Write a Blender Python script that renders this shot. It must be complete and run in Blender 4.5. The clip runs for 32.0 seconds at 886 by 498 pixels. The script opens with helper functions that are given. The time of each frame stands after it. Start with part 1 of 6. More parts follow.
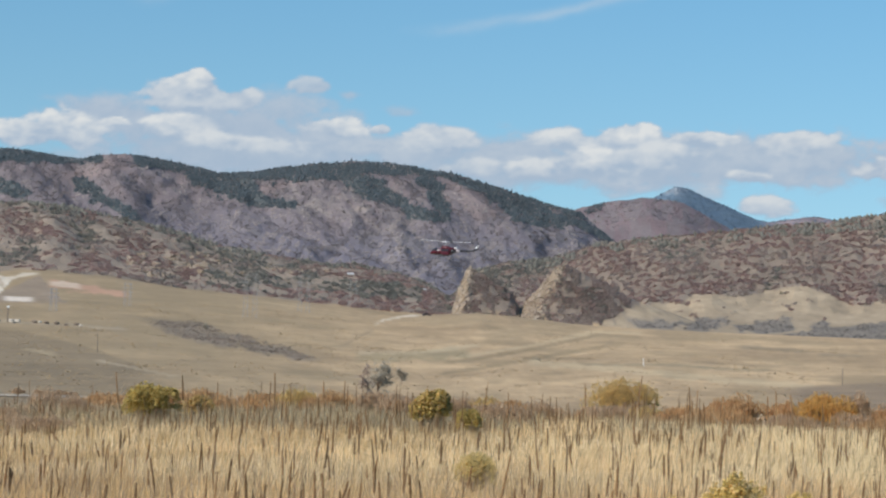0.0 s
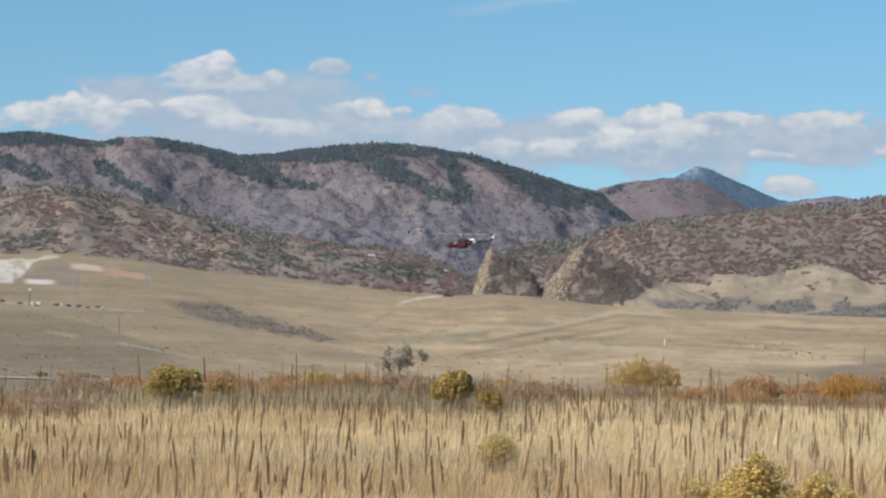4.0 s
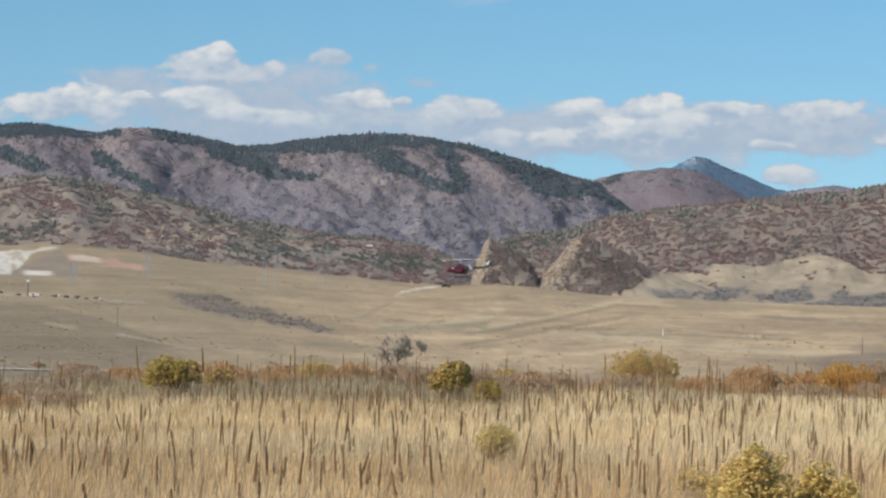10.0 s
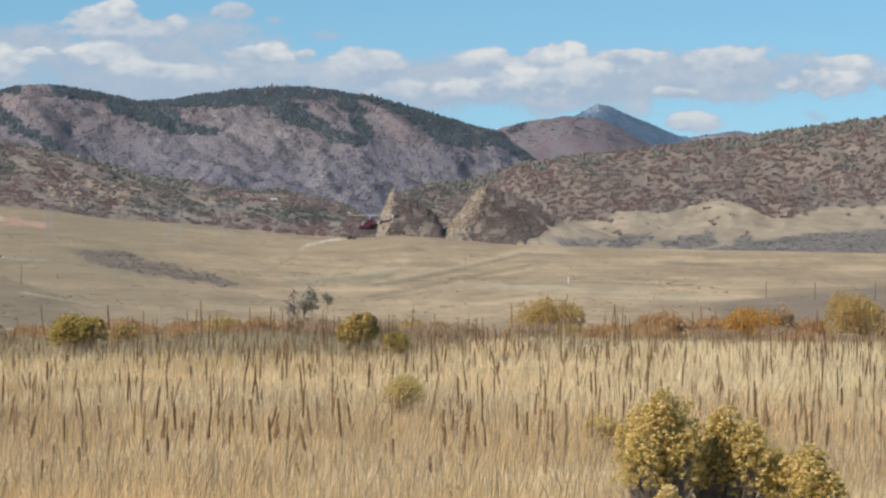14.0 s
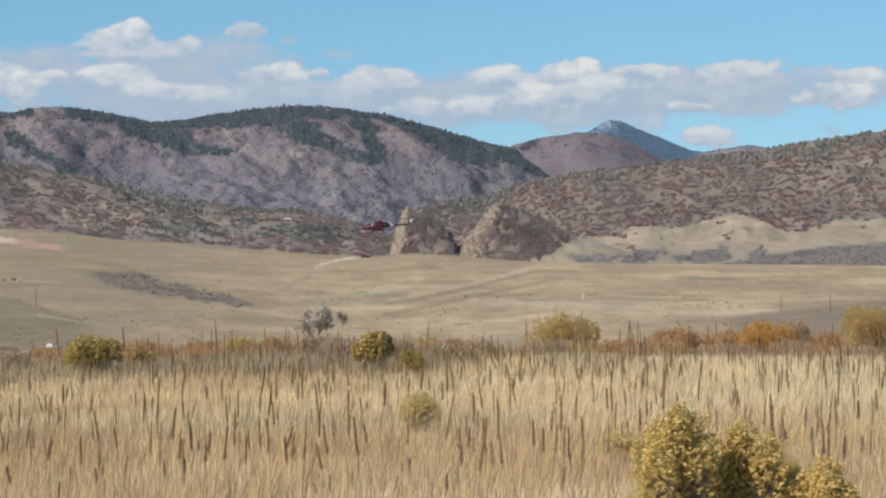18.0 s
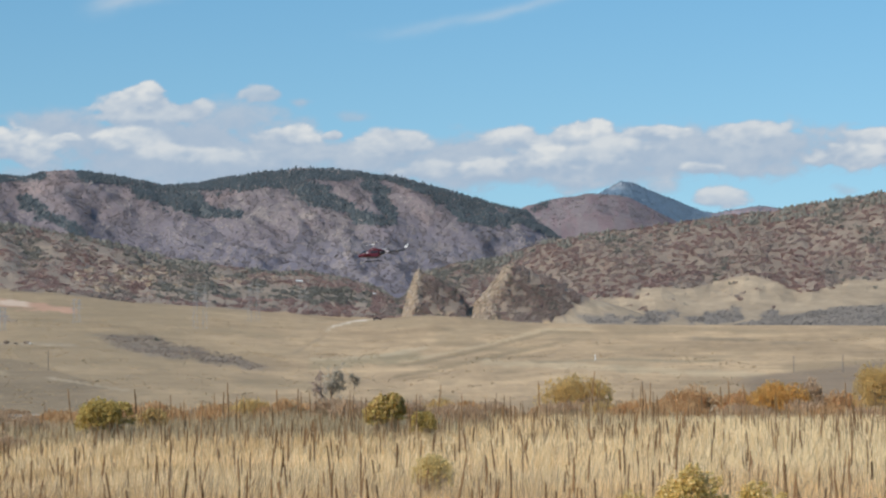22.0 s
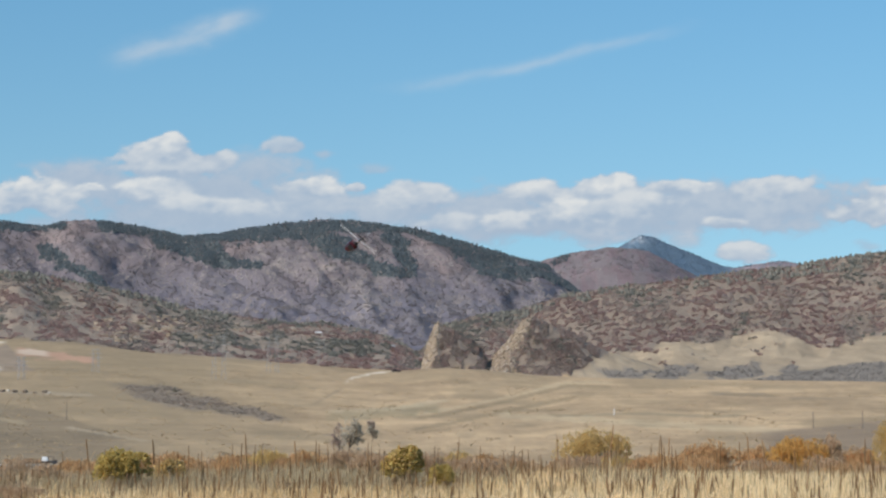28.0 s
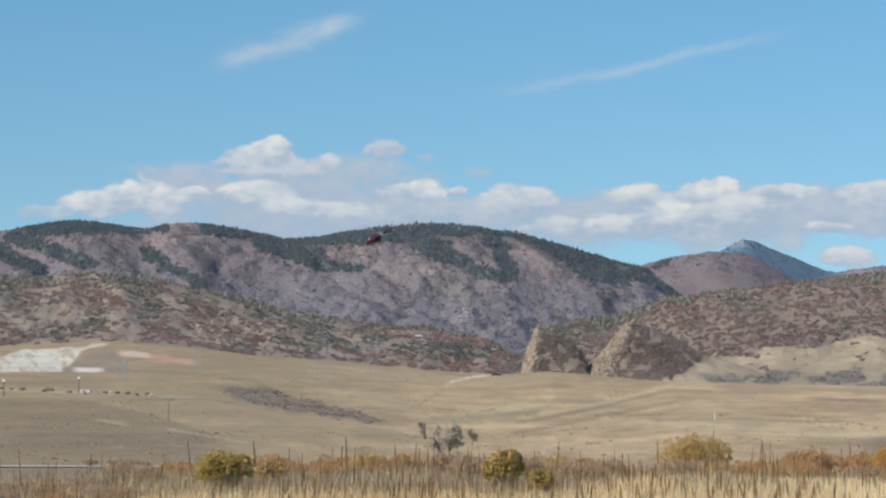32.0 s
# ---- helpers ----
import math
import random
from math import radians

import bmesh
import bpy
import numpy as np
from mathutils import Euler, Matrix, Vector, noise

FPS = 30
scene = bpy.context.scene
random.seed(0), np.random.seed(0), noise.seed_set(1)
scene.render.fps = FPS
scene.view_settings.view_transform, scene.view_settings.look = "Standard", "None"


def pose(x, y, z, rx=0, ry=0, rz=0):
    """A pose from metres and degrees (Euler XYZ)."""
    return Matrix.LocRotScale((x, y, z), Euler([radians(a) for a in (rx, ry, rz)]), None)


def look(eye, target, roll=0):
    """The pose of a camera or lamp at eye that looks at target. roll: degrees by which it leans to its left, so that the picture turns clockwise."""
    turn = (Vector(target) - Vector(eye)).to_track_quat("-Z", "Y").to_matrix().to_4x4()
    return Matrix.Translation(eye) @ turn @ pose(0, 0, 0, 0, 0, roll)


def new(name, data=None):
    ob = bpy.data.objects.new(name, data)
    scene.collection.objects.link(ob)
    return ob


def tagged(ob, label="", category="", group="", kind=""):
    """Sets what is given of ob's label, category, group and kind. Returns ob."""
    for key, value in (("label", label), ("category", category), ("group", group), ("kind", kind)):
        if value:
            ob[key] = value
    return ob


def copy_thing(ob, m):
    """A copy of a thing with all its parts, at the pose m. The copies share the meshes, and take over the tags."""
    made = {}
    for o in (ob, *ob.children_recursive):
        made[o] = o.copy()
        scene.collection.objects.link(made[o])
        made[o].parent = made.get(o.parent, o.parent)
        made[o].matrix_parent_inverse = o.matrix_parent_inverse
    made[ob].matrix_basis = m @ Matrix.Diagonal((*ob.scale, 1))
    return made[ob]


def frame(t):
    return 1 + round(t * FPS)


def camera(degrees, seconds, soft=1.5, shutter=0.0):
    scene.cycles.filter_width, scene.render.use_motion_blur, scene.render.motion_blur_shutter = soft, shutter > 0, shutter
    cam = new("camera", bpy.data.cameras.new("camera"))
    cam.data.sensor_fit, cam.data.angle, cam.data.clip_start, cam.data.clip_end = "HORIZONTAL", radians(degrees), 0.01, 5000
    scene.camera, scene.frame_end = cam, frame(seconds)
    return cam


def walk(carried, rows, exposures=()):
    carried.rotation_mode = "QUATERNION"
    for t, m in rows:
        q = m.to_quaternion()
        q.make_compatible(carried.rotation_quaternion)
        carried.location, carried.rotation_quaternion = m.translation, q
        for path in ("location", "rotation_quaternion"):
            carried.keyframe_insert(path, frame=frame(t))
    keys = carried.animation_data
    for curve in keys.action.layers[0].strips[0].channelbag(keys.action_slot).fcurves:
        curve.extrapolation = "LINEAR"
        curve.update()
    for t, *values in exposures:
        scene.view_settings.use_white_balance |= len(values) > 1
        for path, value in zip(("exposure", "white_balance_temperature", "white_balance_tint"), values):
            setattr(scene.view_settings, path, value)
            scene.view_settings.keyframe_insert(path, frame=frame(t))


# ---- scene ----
cam = camera(21, 32.0, soft=2.3, shutter=0.35)
EYE = Vector((0, 0, 2.5))
# seconds, bearing, elevation and lean in degrees
PATH = [
    (0.0, -1.53, 1.45, 2.07), (0.5, -1.72, 1.38, 2.08), (1.0, -1.76, 1.32, 2.10), (1.5, -1.78, 1.29, 2.08),
    (2.0, -1.90, 1.25, 2.02), (2.5, -1.93, 1.12, 2.00), (3.0, -2.00, 1.02, 1.92), (3.5, -2.02, 0.99, 1.87),
    (5.5, -1.99, 0.96, 1.76), (6.0, -2.02, 0.95, 1.78), (6.5, -2.10, 0.96, 1.87), (7.0, -2.18, 0.96, 1.96),
    (7.5, -2.19, 0.95, 1.96), (8.0, -2.19, 0.93, 1.94), (8.5, -2.21, 0.88, 1.93), (9.0, -2.20, 0.82, 1.92),
    (9.5, -2.17, 0.71, 1.87), (10.0, -1.96, 0.75, 1.70), (10.5, -1.58, 0.91, 1.78), (11.0, -1.36, 0.97, 1.73),
    (11.5, -1.09, 0.91, 1.67), (12.0, -0.00, 0.50, 1.39), (12.5, 0.59, 0.21, 1.23), (13.0, 0.76, -0.10, 1.07),
    (13.5, 0.65, -0.31, 0.86), (14.0, 0.34, -0.37, 0.66), (14.5, -0.02, -0.19, 0.47), (16.5, 0.04, 0.01, 0.07),
    (17.0, 0.01, -0.01, 0.04), (17.5, 0.00, 0.04, -0.01), (18.0, -0.00, 0.05, -0.02), (18.5, 0.01, 0.01, -0.02),
    (19.0, 0.00, -0.01, -0.00), (19.5, -0.01, -0.02, -0.03), (20.0, -0.04, -0.01, -0.03), (20.5, -0.05, 0.02, -0.07),
    (21.0, -0.14, 0.24, -0.14), (21.5, -0.27, 0.92, -0.19), (22.0, -0.28, 1.53, -0.22), (22.5, -0.34, 1.73, -0.27),
    (23.0, -0.35, 1.78, -0.28), (23.5, -0.40, 1.83, -0.27), (24.0, -0.46, 1.84, -0.25), (24.5, -0.47, 1.86, -0.26),
    (25.0, -0.51, 1.90, -0.29), (25.5, -0.49, 2.29, -0.26), (27.5, -0.45, 2.35, 0.12), (28.0, -0.75, 2.79, 0.25),
    (28.5, -1.06, 3.15, 0.39), (29.0, -1.27, 3.25, 0.51), (29.5, -1.51, 3.30, 0.56), (30.0, -1.91, 3.28, 0.59),
    (30.5, -2.67, 3.13, 0.55), (31.0, -3.00, 3.02, 0.57), (31.5, -3.10, 2.95, 0.52), (32.0, -3.16, 2.86, 0.53),
]


def aim(bearing, rise, lean):
    b, e = radians(bearing), radians(rise)
    way = Vector((math.sin(b) * math.cos(e), math.cos(b) * math.cos(e), math.sin(e)))
    return look(EYE, EYE + way * 100, lean)


walk(cam, [(t, aim(b, e, r)) for t, b, e, r in PATH])

# ---- light ----
SUN_BEARING, SUN_RISE = -128.0, 39.0
world = bpy.data.worlds.new("sky")
scene.world = world
world.use_nodes = True
wt = world.node_tree
sky = wt.nodes.new("ShaderNodeTexSky")
sky.sky_type = "NISHITA"
sky.sun_disc = False
sky.sun_elevation, sky.sun_rotation = radians(SUN_RISE), radians(SUN_BEARING)
sky.altitude, sky.air_density, sky.dust_density, sky.ozone_density = 1800, 1.0, 0.0, 2.4
background = next(n for n in wt.nodes if n.type == "BACKGROUND")
background.inputs["Strength"].default_value = 0.102
vivid = wt.nodes.new("ShaderNodeHueSaturation")
vivid.inputs["Saturation"].default_value = 1.3
vivid.inputs["Hue"].default_value = 0.493
# clear dry air: the blue changes slowly with height
heading = wt.nodes.new("ShaderNodeTexCoord")
lift = wt.nodes.new("ShaderNodeVectorMath")
lift.operation = "MULTIPLY_ADD"
lift.inputs[1].default_value = (1, 1, 0.5)
lift.inputs[2].default_value = (0, 0, 0.055)
wt.links.new(heading.outputs["Generated"], lift.inputs[0])
wt.links.new(lift.outputs[0], sky.inputs["Vector"])
wt.links.new(sky.outputs[0], vivid.inputs["Color"])
wt.links.new(vivid.outputs[0], background.inputs[0])

sun = new("sun", bpy.data.lights.new("sun", "SUN"))
sun.data.energy, sun.data.angle, sun.data.color = 5.0, radians(0.5), (1.0, 0.945, 0.87)
_b, _e = radians(SUN_BEARING), radians(SUN_RISE)
sun.matrix_world = look((math.sin(_b) * math.cos(_e) * 90, math.cos(_b) * math.cos(_e) * 90, math.sin(_e) * 90), (0, 0, 0))
scene.view_settings.exposure = 0.0


# ---- noise on arrays ----
def lattice(ix, iy, seed):
    h = (ix.astype(np.int64) * 374761393 + iy.astype(np.int64) * 668265263 + seed * 974634777) & 0xFFFFFFFF
    h = ((h ^ (h >> 13)) * 1274126177) & 0xFFFFFFFF
    return ((h ^ (h >> 16)) & 0xFFFFFF) / float(0xFFFFFF)


def vnoise(x, y, seed=0):
    ix, iy = np.floor(x), np.floor(y)
    fx, fy = x - ix, y - iy
    fx, fy = fx * fx * (3 - 2 * fx), fy * fy * (3 - 2 * fy)
    a = lattice(ix, iy, seed) * (1 - fx) + lattice(ix + 1, iy, seed) * fx
    b = lattice(ix, iy + 1, seed) * (1 - fx) + lattice(ix + 1, iy + 1, seed) * fx
    return a * (1 - fy) + b * fy


def fbm(x, y, octaves=4, seed=0):
    total, amp, norm = 0.0, 1.0, 0.0
    for k in range(octaves):
        total = total + amp * vnoise(x * 2 ** k + 17.3 * k, y * 2 ** k - 9.1 * k, seed + k)
        norm += amp
        amp *= 0.5
    return total / norm


def smooth(a, b, x):
    t = np.clip((x - a) / (b - a), 0, 1)
    return t * t * (3 - 2 * t)


# ---- mesh helpers ----
def sheet(name, verts, faces, material, parent=None, flat=True):
    """One mesh object from arrays of vertices and of equal-sided faces."""
    verts, faces = np.asarray(verts, np.float32), np.asarray(faces, np.int32)
    me = bpy.data.meshes.new(name)
    n, k = faces.shape
    me.vertices.add(len(verts))
    me.vertices.foreach_set("co", verts.ravel())
    me.loops.add(n * k)
    me.loops.foreach_set("vertex_index", faces.ravel())
    me.polygons.add(n)
    me.polygons.foreach_set("loop_start", np.arange(0, n * k, k, dtype=np.int32))
    me.polygons.foreach_set("use_smooth", np.full(n, not flat, dtype=bool))
    me.update(calc_edges=True)
    me.validate()
    me.materials.append(material)
    ob = new(name, me)
    ob.parent = parent
    return ob


def part(name, bm, material, parent=None, label="", shade=False):
    me = bpy.data.meshes.new(name)
    if shade:
        for f in bm.faces:
            f.smooth = True
    bm.to_mesh(me)
    bm.free()
    me.materials.append(material)
    ob = new(name, me)
    ob.parent = parent
    if label:
        tagged(ob, label)
    return ob


def merge(pieces):
    """Joins (verts, faces) pairs of arrays."""
    vs, fs, n = [], [], 0
    for v, f in pieces:
        vs.append(v)
        fs.append(f + n)
        n += len(v)
    return np.concatenate(vs), np.concatenate(fs)


def scatter(template, faces, places, sizes, turns, squash=None):
    """Copies of a small template at many places, as one array of vertices and faces."""
    n, m = len(places), template.shape[-2]
    c, s = np.cos(turns)[:, None], np.sin(turns)[:, None]
    t = template[None] if template.ndim == 2 else template
    x = t[..., 0] * c - t[..., 1] * s
    y = t[..., 0] * s + t[..., 1] * c
    z = np.broadcast_to(t[..., 2], x.shape)
    sz = sizes if sizes.ndim == 2 else np.repeat(sizes[:, None], 3, 1)
    v = np.stack([x * sz[:, :1], y * sz[:, 1:2], z * sz[:, 2:]], -1) + places[:, None, :]
    f = faces[None] + (np.arange(n) * m)[:, None, None]
    return v.reshape(-1, 3), f.reshape(-1, faces.shape[1])


def ico(level=1):
    bm = bmesh.new()
    bmesh.ops.create_icosphere(bm, subdivisions=level, radius=1.0)
    v = np.array([p.co[:] for p in bm.verts])
    f = np.array([[p.index for p in q.verts] for q in bm.faces])
    bm.free()
    return v, f


def box(bm, x0, x1, y0, y1, z0, z1, bevel=0.0):
    made = bmesh.ops.create_cube(bm, size=1.0, matrix=Matrix.Translation(((x0 + x1) / 2, (y0 + y1) / 2, (z0 + z1) / 2)) @ Matrix.Diagonal((x1 - x0, y1 - y0, z1 - z0, 1)))
    if bevel:
        edges = list({e for v in made["verts"] for e in v.link_edges})
        bmesh.ops.bevel(bm, geom=edges, offset=bevel, segments=2, affect="EDGES", profile=0.5)


def rod(bm, a, b, r0, r1=None, sides=6):
    a, b = Vector(a), Vector(b)
    d = b - a
    m = Matrix.Translation((a + b) / 2) @ d.to_track_quat("Z", "Y").to_matrix().to_4x4()
    bmesh.ops.create_cone(bm, cap_ends=True, segments=sides, radius1=r0, radius2=r0 if r1 is None else r1, depth=d.length, matrix=m)


# ---- materials ----
def material(name, colour, rough=0.85, spread=0.25, size=1.0, fine=8.0, bump=0.3, metal=0.0, island=0.0, piece=0.0, attribute="", depth=0.02, second=None, thin=0.0):
    """A procedural surface: two scales of noise on the colour, a fine relief, and a shift from piece to piece."""
    m = bpy.data.materials.new(name)
    m.use_nodes = True
    nt = m.node_tree
    bsdf = next(n for n in nt.nodes if n.type == "BSDF_PRINCIPLED")
    bsdf.inputs["Roughness"].default_value = rough
    bsdf.inputs["Metallic"].default_value = metal
    bsdf.inputs["Specular IOR Level"].default_value = 0.25
    geo = nt.nodes.new("ShaderNodeTexCoord")

    def tex(scale, detail):
        n = nt.nodes.new("ShaderNodeTexNoise")
        n.inputs["Scale"].default_value = scale
        n.inputs["Detail"].default_value = detail
        n.inputs["Roughness"].default_value = 0.62
        nt.links.new(geo.outputs["Object"], n.inputs["Vector"])
        return n.outputs["Fac"]

    def calc(op, a, b):
        n = nt.nodes.new("ShaderNodeMath")
        n.operation = op
        for k, v in enumerate((a, b)):
            if isinstance(v, (int, float)):
                n.inputs[k].default_value = v
            else:
                nt.links.new(v, n.inputs[k])
        return n.outputs[0]

    big, small = tex(1.0 / size, 4), tex(fine / size, 6)
    shift = calc("ADD", calc("MULTIPLY", calc("SUBTRACT", big, 0.5), 2.4 * spread), calc("MULTIPLY", calc("SUBTRACT", small, 0.5), 2.0 * spread))
    if island:
        n = nt.nodes.new("ShaderNodeNewGeometry")
        shift = calc("ADD", shift, calc("MULTIPLY", calc("SUBTRACT", n.outputs["Random Per Island"], 0.5), 2 * island))
    if piece:
        n = nt.nodes.new("ShaderNodeObjectInfo")
        shift = calc("ADD", shift, calc("MULTIPLY", calc("SUBTRACT", n.outputs["Random"], 0.5), 2 * piece))
    gain = calc("ADD", shift, 1.0)
    mix = nt.nodes.new("ShaderNodeMix")
    mix.data_type, mix.blend_type = "RGBA", "MULTIPLY"
    mix.inputs["Factor"].default_value = 1.0
    if attribute:
        base = nt.nodes.new("ShaderNodeAttribute")
        base.attribute_name = attribute
        source = base.outputs["Color"]
    else:
        rgb = nt.nodes.new("ShaderNodeRGB")
        rgb.outputs[0].default_value = (*colour, 1)
        source = rgb.outputs[0]
    if second:
        two = nt.nodes.new("ShaderNodeMix")
        two.data_type = "RGBA"
        two.inputs["B"].default_value = (*second, 1)
        nt.links.new(source, two.inputs["A"])
        pick = nt.nodes.new("ShaderNodeNewGeometry").outputs["Random Per Island"] if island else big
        ramp = nt.nodes.new("ShaderNodeMapRange")
        ramp.inputs["From Min"].default_value, ramp.inputs["From Max"].default_value = (0.35, 0.9) if island else (0.42, 0.62)
        nt.links.new(pick, ramp.inputs["Value"])
        nt.links.new(ramp.outputs[0], two.inputs["Factor"])
        source = two.outputs["Result"]
    nt.links.new(source, mix.inputs["A"])
    grey = nt.nodes.new("ShaderNodeCombineColor")
    for k in range(3):
        nt.links.new(gain, grey.inputs[k])
    nt.links.new(grey.outputs[0], mix.inputs["B"])
    nt.links.new(mix.outputs["Result"], bsdf.inputs["Base Color"])
    if thin:
        glow, both = nt.nodes.new("ShaderNodeBsdfTranslucent"), nt.nodes.new("ShaderNodeMixShader")
        both.inputs[0].default_value = thin
        nt.links.new(mix.outputs["Result"], glow.inputs["Color"])
        nt.links.new(bsdf.outputs[0], both.inputs[1])
        nt.links.new(glow.outputs[0], both.inputs[2])
        nt.links.new(both.outputs[0], next(n for n in nt.nodes if n.type == "OUTPUT_MATERIAL").inputs["Surface"])
    if bump:
        bp = nt.nodes.new("ShaderNodeBump")
        bp.inputs["Strength"].default_value = bump
        bp.inputs["Distance"].default_value = depth
        nt.links.new(small, bp.inputs["Height"])
        nt.links.new(bp.outputs[0], bsdf.inputs["Normal"])
    return m


M_LAND = material("land_cover", (0.3, 0.25, 0.15), 0.95, 0.28, 60.0, 9.0, 0.6, attribute="cover", depth=3.0)
M_GRASS = material("dry_grass", (0.79, 0.54, 0.255), 0.8, 0.34, 6.0, 5.0, 0.0, island=0.24, second=(0.82, 0.62, 0.35), thin=0.35)
M_THATCH = material("weathered_grass", (0.56, 0.37, 0.175), 0.85, 0.36, 5.0, 5.0, 0.0, island=0.28, second=(0.52, 0.365, 0.185), thin=0.3)
M_GREYWEED = material("grey_weed", (0.37, 0.29, 0.17), 0.9, 0.3, 3.0, 5.0, 0.0, island=0.4, second=(0.33, 0.285, 0.19), thin=0.25)
M_STRAW = material("pale_straw", (0.88, 0.675, 0.365), 0.8, 0.25, 6.0, 5.0, 0.0, island=0.3, second=(0.84, 0.70, 0.46), thin=0.35)
M_STALK = material("mullein_stalk", (0.235, 0.138, 0.066), 0.9, 0.25, 0.3, 6.0, 0.0, island=0.1, piece=0.35)
M_STEM = material("dry_stem", (0.46, 0.35, 0.21), 0.9, 0.2, 0.2, 5.0, 0.0, island=0.3)
M_FLOWER = material("rabbitbrush_bloom", (0.74, 0.56, 0.23), 0.9, 0.2, 0.3, 6.0, 0.0, island=0.22, second=(0.73, 0.575, 0.28), thin=0.5)
M_BRUSHLEAF = material("rabbitbrush_leaf", (0.72, 0.57, 0.21), 0.9, 0.2, 0.3, 6.0, 0.0, island=0.25, second=(0.76, 0.59, 0.23), thin=0.58)
M_GOLD = material("golden_leaf", (0.64, 0.45, 0.195), 0.85, 0.2, 0.5, 6.0, 0.0, island=0.35, second=(0.56, 0.40, 0.15), thin=0.5)
M_OLIVE = material("olive_leaf", (0.54, 0.40, 0.125), 0.85, 0.2, 0.5, 6.0, 0.0, island=0.35, second=(0.48, 0.37, 0.13), thin=0.4)
M_ORANGE = material("orange_leaf", (0.66, 0.375, 0.12), 0.85, 0.2, 0.5, 6.0, 0.0, island=0.4, second=(0.62, 0.40, 0.13), thin=0.5)
M_RUST = material("rust_leaf", (0.64, 0.385, 0.18), 0.9, 0.2, 0.5, 6.0, 0.0, island=0.4, second=(0.54, 0.375, 0.21), thin=0.5)
M_PALEOLIVE = material("pale_olive_leaf", (0.68, 0.53, 0.23), 0.85, 0.2, 0.5, 6.0, 0.0, island=0.3, thin=0.4)
M_SAGE = material("grey_twig", (0.53, 0.38, 0.245), 0.9, 0.2, 0.5, 6.0, 0.0, island=0.35, thin=0.45)
# far plants: distance haze is put in as lifted dark tones
M_PINE = material("conifer", (0.088, 0.108, 0.118), 0.9, 0.2, 60.0, 6.0, 0.0, island=0.2, thin=0.2)
# blue of distance haze painted into the far peak's trees
M_FARPINE = material("hazed_conifer", (0.105, 0.15, 0.195), 0.9, 0.2, 30.0, 6.0, 0.0, island=0.3)
M_OAK = material("scrub_oak", (0.34, 0.266, 0.236), 0.92, 0.3, 90.0, 8.0, 0.0, island=0.3, second=(0.38, 0.32, 0.26), thin=0.45)
M_REDOAK = material("red_scrub_oak", (0.36, 0.235, 0.205), 0.92, 0.3, 90.0, 8.0, 0.0, island=0.3, second=(0.31, 0.23, 0.20), thin=0.45)
M_JUNIPER = material("juniper", (0.215, 0.205, 0.172), 0.92, 0.2, 60.0, 8.0, 0.0, island=0.3, thin=0.35)
M_ROCK = material("tan_sandstone", (0.325, 0.248, 0.168), 0.92, 0.3, 9.0, 7.0, 0.8, depth=0.8, island=0.3, second=(0.27, 0.225, 0.18))
M_BROWNBRUSH = material("brown_brush", (0.265, 0.21, 0.165), 0.92, 0.2, 60.0, 8.0, 0.0, island=0.3, thin=0.25)
M_GREYBRUSH = material("bare_brush", (0.19, 0.17, 0.152), 0.92, 0.2, 60.0, 8.0, 0.0, island=0.35)

# ---- terrain: ridges by bearing (degrees) and height (metres) ----
FIELD_CREST = [(-14, 3), (-9.74, 2.2), (-5.77, 2.4), (-3.08, -3.2), (-1.87, -0.9), (-0.65, 1.0), (0.16, 0.0), (1.66, -3.4), (3.69, -5.1), (6.38, -5.5), (9.05, -5.9), (11.27, -6.5)]
FOOT = [(-13.63, 16.4), (-11.0, 21.4), (-9.26, 17.8), (-7.78, 11.5), (-6.16, 8.1), (-4.27, 3.2), (-2.92, 0.2), (-1.97, -1.2), (2.34, -6.9), (3.68, 0.7), (6.38, 3.1), (11.26, 7.2)]
HILLS = [(-13.66, 90.8), (-12.87, 85.9), (-12.08, 90.1), (-11.29, 92.2), (-10.62, 89.9), (-9.68, 83.4), (-8.88, 78.4), (-7.94, 69.7), (-6.99, 59.3), (-6.18, 54.2), (-5.37, 49.1), (-4.28, 44.1), (-3.47, 46.0), (-2.52, 36.6), (-1.84, 27.4), (-1.3, 13.0), (-1.09, 25.0), (-0.91, 40.0), (-0.4, 47.0), (0.14, 51.9), (1.09, 56.9), (1.56, 63.8), (2.16, 73.0), (2.97, 77.9), (3.91, 82.9), (4.99, 87.4), (6.33, 95.3), (7.67, 100.4), (8.99, 110.2), (10.05, 116.1), (11.2, 121.4)]
MOUNTAIN = [(-13.68, 207.4), (-12.89, 218.7), (-12.24, 225.6), (-11.71, 227.1), (-11.04, 222.7), (-10.31, 215.7), (-9.57, 225.1), (-9.17, 226.4), (-8.36, 221.1), (-7.69, 213.0), (-6.88, 203.2), (-6.2, 207.2), (-5.39, 215.7), (-4.44, 225.2), (-3.76, 230.0), (-2.95, 229.6), (-2.14, 223.0), (-1.18, 213.9), (-0.24, 196.8), (0.58, 181.3), (1.12, 175.4), (1.72, 166.0), (2.6, 121.0), (4.0, 70.0)]
SECOND = [(-2.0, 120.0), (0.85, 157.8), (1.66, 192.3), (2.46, 203.6), (3.4, 215.9), (4.2, 204.1), (5.0, 175.4), (5.8, 139.8), (7.0, 110.0)]
PEAK = [(1.0, 130.0), (2.46, 199.3), (3.47, 242.2), (3.8, 257.7), (4.08, 269.3), (4.2, 266), (4.87, 240.2), (5.53, 217.0), (6.19, 199.4), (6.79, 207.3), (7.35, 214.0), (9.0, 190.0)]


